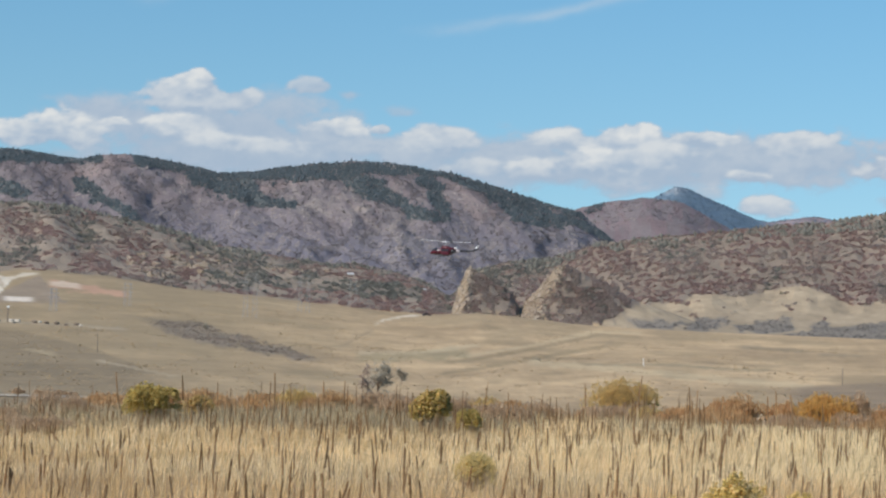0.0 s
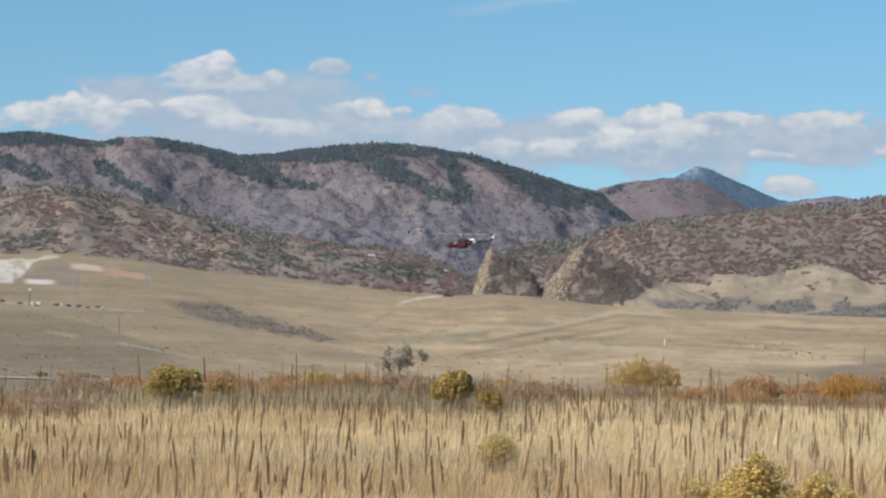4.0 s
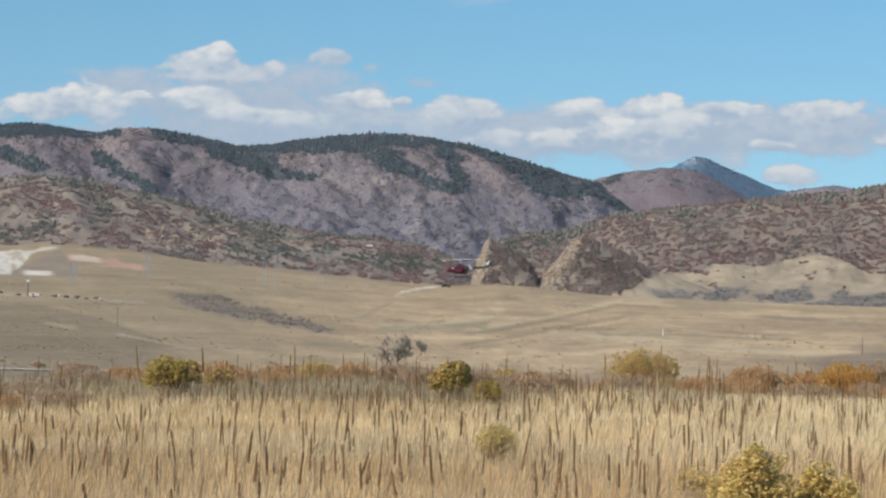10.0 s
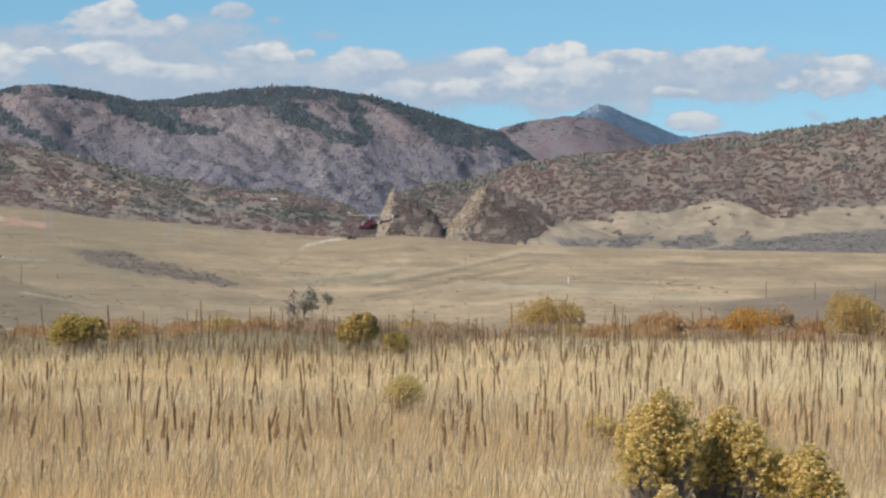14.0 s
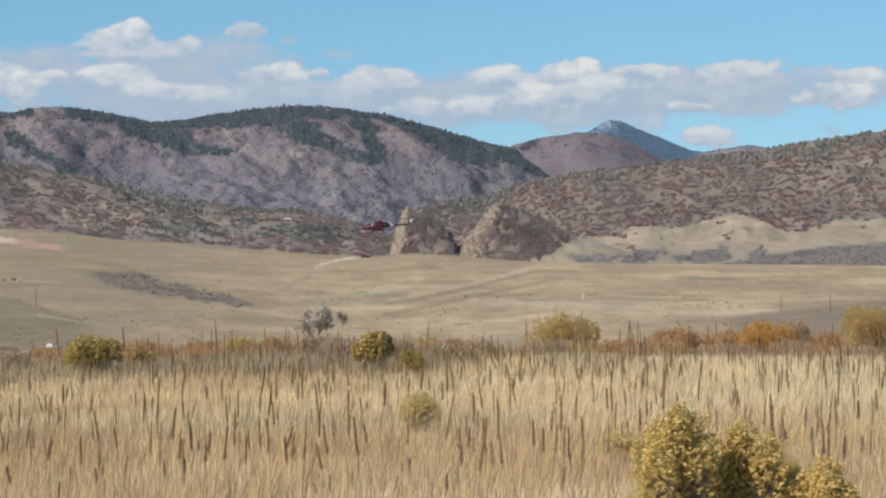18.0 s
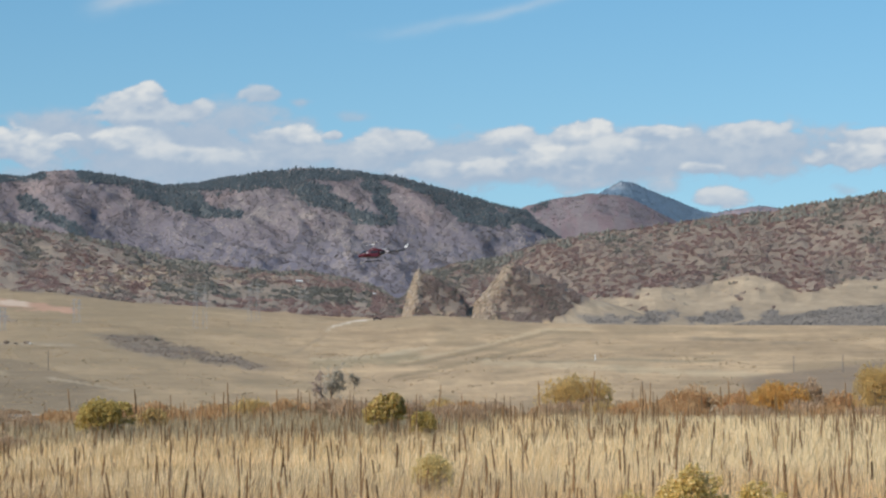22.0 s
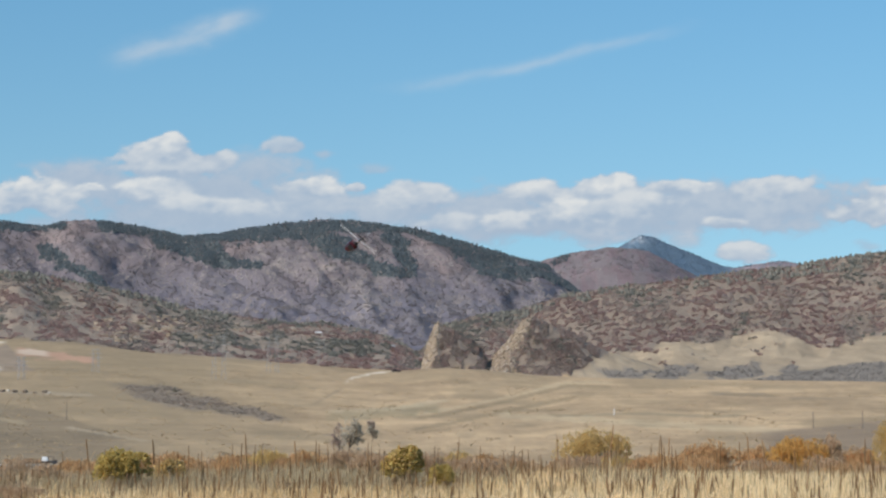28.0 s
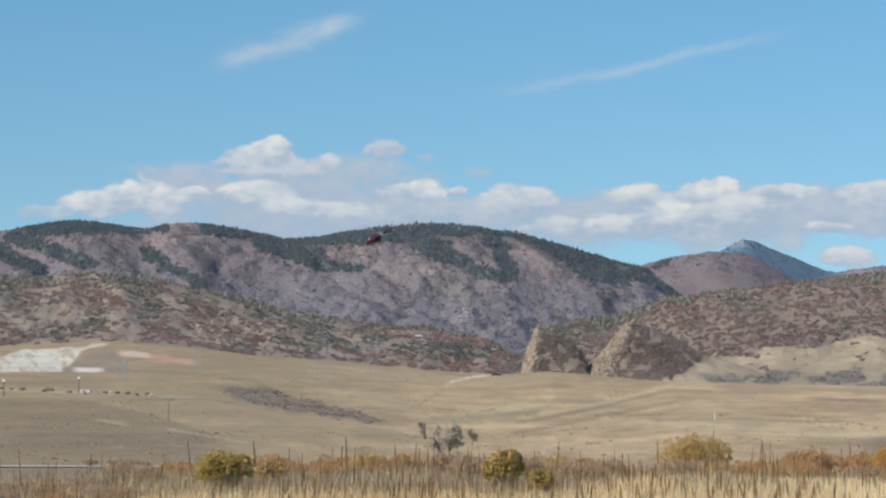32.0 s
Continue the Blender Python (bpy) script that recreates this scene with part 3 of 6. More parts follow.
    lay(0.4 * cut * smooth(0.55, 0.62, fbm(bb * 4 - e * 4, e * 6, 4, 208)), (0.47, 0.46, 0.42))
    spoil = np.minimum(np.interp(bb, [-12.15, -11.1, -10.8, -10.5], [-0.05, 0.50, 0.20, -0.1]) - e, e + 0.21) / 0.05
    lay(0.9 * smooth(0, 1, spoil + (fbm(bb * 8, e * 8, 3, 209) - 0.5)) * low * (bb > -12.2) * (bb < -10.4), (0.27, 0.205, 0.145))
    lay(0.85 * band(0.38 + (bb + 11.75) * 0.23, 0.05, -12.0, -11.0, 205, 0.7) * low, (0.58, 0.49, 0.37))
    lay(0.9 * band(0.19 - (bb + 10) * 0.12, 0.10 - 0.03 * (bb + 10), -10.95, -8.9, 202, 0.9) * low, (0.46, 0.275, 0.18))
    lay(0.8 * band(0.21 - (bb + 10) * 0.115, 0.07, -10.95, -10.0, 203, 0.6) * low, (0.58, 0.46, 0.34))
    lay(0.9 * band(-0.11 + 0 * bb, 0.06, -12.0, -11.1, 206, 0.25) * low, (0.70, 0.60, 0.49))
    lay(0.25 * band(-0.66 - 0.03 * (bb + 11.5), 0.035, -14.5, -8.9, 207, 0.3), (0.55, 0.47, 0.36))
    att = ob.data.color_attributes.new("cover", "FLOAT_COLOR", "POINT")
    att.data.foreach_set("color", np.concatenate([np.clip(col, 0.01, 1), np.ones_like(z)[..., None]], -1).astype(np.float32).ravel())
    tagged(ob, "dry tan grassland rising to scrub hills and forested mountains", "ground", kind="structure")
    return ob


build_ground()


# ---- far vegetation ----
rng = np.random.default_rng(7)
ICO_V, ICO_F = ico(1)


def lumps(n, seed, jag=0.35):
    """n different lumpy clump shapes."""
    g = np.random.default_rng(seed)
    return ICO_V[None] * (1 + jag * (g.random((n, len(ICO_V), 1)) - 0.5) * 2)


# brush kept pale: the mountain's haze is put into its colour
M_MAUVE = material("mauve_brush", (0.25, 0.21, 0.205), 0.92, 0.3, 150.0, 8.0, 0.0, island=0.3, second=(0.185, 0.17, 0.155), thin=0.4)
M_TUSSOCK = material("tussock", (0.37, 0.28, 0.165), 0.95, 0.3, 40.0, 8.0, 0.0, island=0.3, thin=0.3)
M_SCREE = material("mountain_rock", (0.25, 0.215, 0.20), 0.92, 0.3, 150.0, 8.0, 0.0, island=0.2)


def sprigs(n, seed, leaves=9, spread_=0.55, size=0.62):
    """n different sprays of small flat leaves."""
    h = np.random.default_rng(seed)
    c = h.normal(0, spread_, (n, leaves, 1, 3))
    out = c + h.normal(0, size, (n, leaves, 3, 3))
    return out.reshape(n, leaves * 3, 3), np.arange(leaves * 3).reshape(leaves, 3)


BRUSH_V, BRUSH_F = sprigs(40, 17, 14, 0.5, 0.5)


def conifer_template():
    v, f = [], []
    for z0, z1, rad in ((0.08, 0.62, 0.27), (0.42, 1.0, 0.19)):
        k = len(v)
        for s in range(6):
            a = s * math.pi / 3
            v.append((math.cos(a) * rad * (1 + 0.25 * (s % 2)), math.sin(a) * rad * (1 + 0.25 * (s % 2)), z0 - 0.03 * (s % 2)))
        v.append((0, 0, z1))
        f += [(k + s, k + (s + 1) % 6, k + 6) for s in range(6)]
    k = len(v)
    v += [(0.03, 0, 0), (-0.015, 0.026, 0), (-0.015, -0.026, 0), (0, 0, 0.3)]
    f += [(k, k + 1, k + 3), (k + 1, k + 2, k + 3), (k + 2, k, k + 3)]
    return np.array(v), np.array(f)


def spread(n, b0, b1, r0, r1):
    b = rng.uniform(b0, b1, n)
    r = np.sqrt(rng.uniform(r0 * r0, r1 * r1, n))
    z = ground_height(b, r)
    a = np.radians(b)
    return b, r, np.stack([r * np.sin(a), r * np.cos(a), z], -1)


def build_forest():
    v, f = conifer_template()
    b, r, p = spread(150000, -15.5, 4, 2950, 3770)
    inside = strokes(WEST_BELTS + EAST_BELTS, b, rise(r, p[:, 2]), 0.8, 71)
    keep = rng.random(len(b)) < 0.62 * smooth(-0.35, 0.3, inside)
    b2, r2, p2 = spread(5000, -15.5, 3, 2950, 3740)
    keep2 = rng.random(len(b2)) < 0.08
    b3, r3, p3 = spread(420, -5.5, 1.9, 3660, 3712)
    keep3 = fbm(b3 * 2.5, b3 * 0, 3, 353) + 0.3 * (rng.random(len(b3)) - 0.5) > 0.5
    p = np.concatenate([p[keep], p2[keep2], p3[keep3]])
    size = np.concatenate([rng.uniform(1.8, 3.9, keep.sum()), rng.uniform(1.6, 3.2, keep2.sum()), rng.uniform(3.2, 6.0, keep3.sum())])
    sizes = np.stack([size * 1.5, size * 1.5, size], -1)
    ob = sheet("pine_forest", *scatter(v, f, p, sizes, rng.uniform(0, 6.28, len(p))), M_PINE)
    tagged(ob, "dark green conifers along the mountain crest and gullies", "forest", kind="stuff")
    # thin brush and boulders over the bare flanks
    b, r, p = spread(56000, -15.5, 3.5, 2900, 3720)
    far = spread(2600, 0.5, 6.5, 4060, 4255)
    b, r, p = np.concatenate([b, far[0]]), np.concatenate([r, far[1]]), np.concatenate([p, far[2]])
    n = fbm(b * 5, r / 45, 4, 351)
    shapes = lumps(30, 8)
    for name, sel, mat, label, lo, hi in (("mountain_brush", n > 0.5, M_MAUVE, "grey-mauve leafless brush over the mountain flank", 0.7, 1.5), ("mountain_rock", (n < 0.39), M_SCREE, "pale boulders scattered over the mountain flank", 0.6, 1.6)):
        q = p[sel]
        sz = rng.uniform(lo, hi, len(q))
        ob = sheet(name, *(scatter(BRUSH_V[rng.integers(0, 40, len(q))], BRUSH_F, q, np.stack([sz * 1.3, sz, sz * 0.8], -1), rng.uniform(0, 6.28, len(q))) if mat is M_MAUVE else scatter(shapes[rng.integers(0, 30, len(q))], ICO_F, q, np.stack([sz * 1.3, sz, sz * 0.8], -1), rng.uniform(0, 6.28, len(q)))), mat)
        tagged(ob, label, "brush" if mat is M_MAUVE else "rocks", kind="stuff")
    b, r, p = spread(1500, 0.4, 2.3, 4170, 4262)
    keep = fbm(b * 3, r / 50, 3, 357) + 0.3 * (smooth(1.9, 1.0, b) - 0.5) + 0.2 * (rng.random(len(b)) - 0.5) > 0.56
    size = rng.uniform(1.6, 3.8, keep.sum())
    ob = sheet("shoulder_pines", *scatter(v, f, p[keep], np.stack([size * 1.7, size * 1.7, size], -1), rng.uniform(0, 6.28, keep.sum())), M_PINE)
    tagged(ob, "dark conifers on the shoulder behind the mountain", "forest", kind="stuff")
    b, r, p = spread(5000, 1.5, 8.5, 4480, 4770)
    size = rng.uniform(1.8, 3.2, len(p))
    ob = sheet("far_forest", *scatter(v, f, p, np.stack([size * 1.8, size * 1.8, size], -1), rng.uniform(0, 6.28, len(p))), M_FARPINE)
    tagged(ob, "conifers on the distant peak, blue with painted haze", "forest", kind="stuff")


def build_scrub():
    shapes = lumps(40, 3)
    # mottes: long low clumps of many sprays, and finer brush between them
    mb, mr, mp = spread(10500, -15.5, 13.5, 1790, 2330)
    thick = fbm(mb * 2.2, mr / 60, 4, 301)
    pick = thick + 0.3 * (rng.random(len(mb)) - 0.5) > np.where(mb < -2, 0.50, 0.34)
    mb, mr = mb[pick], mr[pick]
    wide = np.where(mb > -1, 0.75, 1.0) * rng.uniform(0.7, 3.2, len(mb)) ** 1.15
    tint = fbm(mb * 1.1, mr / 110, 4, 341) + 0.34 * (rng.random(len(mb)) - 0.5)
    kids = 12
    cb = (mb[:, None] + np.degrees(wide[:, None] * rng.normal(0, 0.52, (len(mb), kids)) / mr[:, None])).ravel()
    lean = np.where(mb > 0, 2.2, 0.2)[:, None]
    cr = (mr[:, None] + wide[:, None] * rng.normal(0, 0.75, (len(mb), kids)) + lean * wide[:, None] * rng.normal(0, 0.4, (len(mb), kids))).ravel()
    hue = np.repeat(tint, kids)
    fb, fr, fp = spread(16000, -15.5, 13.5, 1800, 2330)
    fine = fbm(fb * 3, fr / 40, 4, 303) + 0.25 * (rng.random(len(fb)) - 0.5) > np.where(fb < -2, 0.50, 0.40)
    b, r = np.concatenate([cb, fb[fine]]), np.concatenate([cr, fr[fine]])
    hue = np.concatenate([hue, fbm(fb[fine] * 1.1, fr[fine] / 110, 4, 341) + 0.3 * (rng.random(fine.sum()) - 0.5)])
    size = np.concatenate([rng.uniform(0.55, 1.15, len(cb)), rng.uniform(0.5, 1.1, fine.sum())])
    a = np.radians(b)
    p = np.stack([r * np.sin(a), r * np.cos(a), ground_height(b, r)], -1)
    stray = fbm(b * 4, r / 30, 3, 305) + 0.2 * (rng.random(len(b)) - 0.5) > 0.76
    keep = (~meadow_cover(b, r, p[:, 2]) | stray) & (r < 2335)
    b, r, p, hue, size = b[keep], r[keep], p[keep], hue[keep], size[keep]
    e = rise(r, p[:, 2])
    green = hue > 0.70 - 0.08 * (p[:, 2] > ridge(HILLS, b) - 14)
    green |= (b > -7.2) & (b < -2.0) & (np.abs(e - 0.62 + 0.05 * (b + 7)) < 0.17 + 0.3 * (fbm(b * 3.0, e * 4, 3, 321) - 0.5))
    red = ~green & ((e < 0.36) & (b > -7.5) & (b < -1.8) | (hue < 0.47))
    for name, sel, mat, label, tall in (("red_scrub_oak", red, M_REDOAK, "rust-red scrub oak thickets on the foothills", 0.7), ("scrub_oak", ~green & ~red, M_OAK, "rust and grey scrub oak covering the foothills", 0.7), ("juniper_scrub", green, M_JUNIPER, "dark green juniper and pine scrub on the foothills", 1.0)):
        q, s = p[sel], size[sel]
        pick = rng.integers(0, 40, len(q))
        q = q + np.stack([0 * s, 0 * s, s * 0.35], -1)
        ob = sheet(name, *scatter(BRUSH_V[pick], BRUSH_F, q, np.stack([s * 1.3, s * 1.2, s * tall * 1.2], -1), rng.uniform(0, 6.28, len(q))), mat)
        tagged(ob, label, "scrub", kind="stuff")
    # pale rock ledges on the left-hand hill
    q, qr, qp = spread(2600, -9, -2.6, 1850, 2200)
    qe = rise(qr, qp[:, 2])
    keep = (np.abs(qe - 0.95 - 0.06 * (q + 6)) < 0.28) & (fbm(q * 3, qe * 6, 3, 361) > 0.56)
    qp = qp[keep]
    sz = rng.uniform(0.7, 2.4, len(qp))
    ob = sheet("hillside_rock", *scatter(shapes[rng.integers(0, 40, len(qp))], ICO_F, qp, np.stack([sz * 1.6, sz, sz * 0.7], -1), rng.uniform(0, 6.28, len(qp))), M_ROCK)
    tagged(ob, "pale rock ledges showing through the hillside scrub", "rocks", kind="stuff")
    # crest trees of the hills
    v, f = conifer_template()
    b, r, p = spread(2600, -15, 13, 2230, 2315)
    keep = fbm(b * 2.2, r / 80, 3, 331) > 0.5
    p = p[keep]
    size = rng.uniform(1.8, 4.4, len(p))
    ob = sheet("hilltop_pines", *scatter(v, f, p, np.stack([size * 2.3, size * 2.3, size], -1), rng.uniform(0, 6.28, len(p))), M_JUNIPER)
    tagged(ob, "small dark pines standing along the foothill crest", "trees", kind="stuff")
    # grey brush in the draw below the right-hand meadow
    b, r, p = spread(9000, 2.3, 13.5, 1620, 2000)
    keep = draw_cover(b, r, p[:, 2]) > 0.35 + 0.62 * rng.random(len(b))
    p = p[keep]
    s = rng.uniform(0.25, 0.6, len(p))
    pick = rng.integers(0, 40, len(p))
    ob = sheet("bare_brush", *scatter(BRUSH_V[pick], BRUSH_F, p + np.stack([0 * s, 0 * s, s * 0.3], -1), np.stack([s * 1.6, s * 1.4, s * 0.9], -1), rng.uniform(0, 6.28, len(p))), M_GREYBRUSH)
    tagged(ob, "grey leafless brush in the draw below the meadow", "brush", kind="stuff")
    # tussocks and weeds that fleck the field
    b, r, p = spread(60000, -14, 12, 240, 1380)
    e = rise(r, p[:, 2])
    fleck = fbm(b * 1.6 + e, (e - 0.14 * np.clip(b, -2, 3) + 0.12 * np.clip(b + 2, -7, 0)) * 12, 4, 381) + 0.35 * (rng.random(len(b)) - 0.5)
    keep = fleck > np.interp(b, [-12, -4, 2, 10], [0.56, 0.60, 0.64, 0.66])
    p = p[keep]
    s = rng.uniform(0.10, 0.26, len(p))
    ob = sheet("field_tussocks", *scatter(BRUSH_V[rng.integers(0, 40, len(p))][:, :18], BRUSH_F[:6], p, np.stack([s * 2.2, s * 1.5, s * 0.7], -1), rng.uniform(0, 6.28, len(p))), M_TUSSOCK)
    tagged(ob, "olive-brown tussocks flecking the tan grass slope", "grass", kind="stuff")
    # dark brush patch on the grass slope
    b, r, p = spread(5200, -8.6, -4.3, 450, 1200)
    keep = brush_patch(b, r, p[:, 2]) > 0.25 + 0.7 * rng.random(len(b))
    p = p[keep]
    s = rng.uniform(0.18, 0.5, len(p))
    pick = rng.integers(0, 40, len(p))
    ob = sheet("low_brush", *scatter(BRUSH_V[pick], BRUSH_F, p, np.stack([s * 1.3, s, s * 0.7], -1), rng.uniform(0, 6.28, len(p))), M_BROWNBRUSH)
    tagged(ob, "low dark brush patch on the grass slope", "brush", kind="stuff")


build_forest()
build_scrub()


# ---- rock outcrops at the canyon mouth ----
def build_outcrop(b0, b1, count, lean, seed, label):
    """Tilted, broken sandstone ribs along the bare left edge of a spur."""
    g = np.random.default_rng(seed)
    shapes = lumps(30, seed, 0.5)
    shapes[..., 2] += 0.5 * shapes[..., 0]
    b = g.uniform(b0, b1, count * 30)
    r = g.uniform(1642, 1760, count * 30)
    z = ground_height(b, r)
    e = rise(r, z)
    keep = (g.random(len(b)) < spur_rock(b, e) ** 1.2 * (0.35 + 1.2 * (fbm((b - 0.75 * e) * 9, e * 3, 3, seed) - 0.4))) & (e > -0.3)
    b, r, z = b[keep][:count], r[keep][:count], z[keep][:count]
    a = np.radians(b)
    p = np.stack([r * np.sin(a), r * np.cos(a), z], -1)
    s = g.uniform(0.45, 1.35, len(b)) * g.uniform(0.6, 1.2, len(b)) * (1.15 - 0.5 * np.clip(rise(r, z), 0, 1.2))
    v = shapes[g.integers(0, 30, len(b))] * np.stack([s * 0.9, s * 1.1, s * g.uniform(0.8, 1.6, len(b))], -1)[:, None]
    v[..., 0] += lean * v[..., 2]
    v = v + p[:, None]
    f = ICO_F[None] + (np.arange(len(b)) * ICO_V.shape[0])[:, None, None]
    tagged(sheet("rock_outcrop", v.reshape(-1, 3), f.reshape(-1, 3), M_ROCK), label, "rock outcrop", kind="stuff")


build_outcrop(-1.4, -0.3, 480, 0.12, 5, "pale tan sandstone cliff at the canyon mouth")
build_outcrop(0.1, 1.8, 1150, 0.42, 11, "slanting ribbed tan sandstone outcrop beside the canyon")


def outcrop_scrub():
    """Brush that covers the spurs beside their bare rock."""
    b, r, p = spread(30000, -1.4, 3.0, 1640, 1775)
    e = rise(r, p[:, 2])
    keep = (p[:, 2] - ground_height(b, np.full_like(r, 1630.0)) > 3) & (rng.random(len(b)) > 0.95 * spur_rock(b, e)) & (fbm(b * 6, p[:, 2] / 4, 4, 371) > 0.41) & ~meadow_cover(b, r, p[:, 2])
    p, b = p[keep], b[keep]
    s = rng.uniform(0.4, 0.85, len(p)) * (0.7 + 0.6 * rng.random(len(p)))
    kind = fbm(b * 3, p[:, 2] / 9, 3, 373) + 0.4 * (rng.random(len(p)) - 0.5)
    for name, sel, mat, label in (("canyon_scrub", kind < 0.5, M_OAK, "grey-brown scrub round the canyon rocks"), ("canyon_oak", (kind >= 0.5) & (kind < 0.66), M_REDOAK, "rust-red oak brush on the canyon spurs"), ("canyon_juniper", kind >= 0.66, M_JUNIPER, "dark juniper clumps on the canyon spurs")):
        q, t = p[sel], s[sel]
        tagged(sheet(name, *scatter(BRUSH_V[rng.integers(0, 40, len(q))], BRUSH_F, q + np.stack([0 * t, 0 * t, t * 0.3], -1), np.stack([t * 1.2, t, t * 0.8], -1), rng.uniform(0, 6.28, len(q))), mat), label, "scrub", kind="stuff")


outcrop_scrub()


# ---- clouds ----
def cloud_material(name, grain, thin, full):
    m = bpy.data.materials.new(name)
    m.use_nodes = True
    nt = m.node_tree
    for n in list(nt.nodes):
        if n.type != "OUTPUT_MATERIAL":
            nt.nodes.remove(n)
    out = nt.nodes[0]
    clear, glow, mix = nt.nodes.new("ShaderNodeBsdfTransparent"), nt.nodes.new("ShaderNodeEmission"), nt.nodes.new("ShaderNodeMixShader")
    dens, body = nt.nodes.new("ShaderNodeAttribute"), nt.nodes.new("ShaderNodeAttribute")
    dens.attribute_name, body.attribute_name = "thick", "lit"
    coord, tex = nt.nodes.new("ShaderNodeTexCoord"), nt.nodes.new("ShaderNodeTexNoise")
    tex.inputs["Scale"].default_value, tex.inputs["Detail"].default_value, tex.inputs["Roughness"].default_value = 0.022, 7, 0.6
    nt.links.new(coord.outputs["Object"], tex.inputs["Vector"])
    a = nt.nodes.new("ShaderNodeMath")
    a.operation = "MULTIPLY_ADD"
    a.inputs[1].default_value, a.inputs[2].default_value = grain, -0.5 * grain
    nt.links.new(tex.outputs["Fac"], a.inputs[0])
    s = nt.nodes.new("ShaderNodeMath")
    s.operation = "ADD"
    nt.links.new(dens.outputs["Fac"], s.inputs[0])
    nt.links.new(a.outputs[0], s.inputs[1])
    rng_ = nt.nodes.new("ShaderNodeMapRange")
    rng_.interpolation_type = "SMOOTHSTEP"
    rng_.inputs["From Min"].default_value, rng_.inputs["From Max"].default_value = thin, full
    nt.links.new(s.outputs[0], rng_.inputs["Value"])
    s2 = nt.nodes.new("ShaderNodeMath")
    s2.operation = "ADD"
    nt.links.new(body.outputs["Fac"], s2.inputs[0])
    nt.links.new(a.outputs[0], s2.inputs[1])
    tone = nt.nodes.new("ShaderNodeMix")
    tone.data_type = "RGBA"
    tone.inputs["A"].default_value = (0.385, 0.485, 0.61, 1)
    tone.inputs["B"].default_value = (0.715, 0.74, 0.75, 1)
    nt.links.new(s2.outputs[0], tone.inputs["Factor"])
    nt.links.new(tone.outputs["Result"], glow.inputs["Color"])
    nt.links.new(rng_.outputs[0], mix.inputs[0])
    nt.links.new(clear.outputs[0], mix.inputs[1])
    nt.links.new(glow.outputs[0], mix.inputs[2])
    nt.links.new(mix.outputs[0], out.inputs["Surface"])
    return m


M_CLOUD = cloud_material("cloud_glow", 0.30, 0.0, 0.95)
M_WISP = cloud_material("wisp_glow", 0.10, 0.0, 0.75)
# bearing, elevation, half width, half height in degrees, brightness, thickness; the nearer bodies last
VEIL_WEST = [(-6.0, 3.45, 6.6, 0.95, 0.10, 0.95), (-7.2, 4.1, 4.4, 0.75, 0.16, 0.9), (-9.4, 4.4, 1.7, 0.6, 0.2, 0.9), (-5.2, 4.6, 2.0, 0.62, 0.2, 0.75), (-4.2, 3.85, 2.0, 0.65, 0.35, 0.95), (-1.6, 3.7, 2.2, 0.6, 0.3, 0.9), (0.2, 3.2, 2.6, 0.45, 0.15, 0.75)]
PUFFS_WEST = [(-7.4, 4.78, 1.35, 0.52, 0.75, 1.0), (-7.4, 5.12, 0.62, 0.42, 1.0, 1.0), (-6.35, 4.82, 0.6, 0.34, 0.7, 0.9), (-11.5, 3.82, 0.95, 0.4, 0.95, 1.0), (-10.4, 3.95, 0.95, 0.48, 1.0, 1.0), (-12.8, 3.6, 0.7, 0.2, 0.6, 0.6),
              (-9.33, 4.16, 0.33, 0.1, 1.0, 1.0), (-7.75, 4.08, 0.95, 0.46, 1.0, 1.0), (-6.3, 3.78, 1.7, 0.26, 0.75, 1.0), (-6.2, 4.28, 1.45, 0.27, 0.12, 1.0), (-4.1, 4.25, 0.85, 0.28, 1.0, 1.0),
              (-3.0, 4.26, 0.34, 0.15, 0.9, 0.95), (-1.45, 4.05, 0.92, 0.46, 0.75, 0.95), (-0.6, 3.4, 0.75, 0.26, 0.7, 0.85), (-4.75, 5.18, 0.55, 0.28, 0.55, 0.75), (-3.7, 5.0, 0.5, 0.16, 0.3, 0.6), (-2.5, 4.7, 0.6, 0.14, 0.25, 0.55)]
VEIL_EAST = [(5.6, 3.75, 6.4, 0.85, 0.22, 0.9), (2.8, 3.35, 4.2, 0.6, 0.10, 0.9), (0.6, 3.85, 2.4, 0.6, 0.25, 0.95), (6.4, 3.8, 3.2, 0.7, 0.30, 0.95), (9.8, 3.85, 2.2, 0.55, 0.30, 0.9), (3.2, 3.85, 2.6, 0.6, 0.4, 0.95)]
PUFFS_EAST = [(1.5, 4.17, 0.95, 0.26, 0.9, 1.0), (3.1, 4.25, 0.9, 0.3, 1.0, 1.0), (4.75, 4.22, 0.8, 0.25, 1.0, 1.0), (2.3, 3.68, 1.35, 0.36, 0.95, 1.0), (3.7, 3.82, 1.05, 0.36, 0.8, 0.95), (0.6, 3.38, 0.62, 0.3, 0.8, 0.95),
              (7.0, 4.2, 1.2, 0.34, 0.8, 0.95), (5.85, 3.4, 0.55, 0.22, 0.9, 0.95), (9.4, 3.62, 1.3, 0.32, 0.9, 1.0), (9.9, 4.13, 0.72, 0.2, 0.9, 1.0), (11.8, 3.75, 1.6, 0.42, 0.8, 1.0), (4.9, 3.0, 0.7, 0.24, 0.5, 0.6),
              (6.2, 2.72, 0.78, 0.32, 0.8, 0.9), (2.8, 3.08, 0.95, 0.22, 0.5, 0.75), (9.2, 2.9, 0.5, 0.24, 0.5, 0.55)]


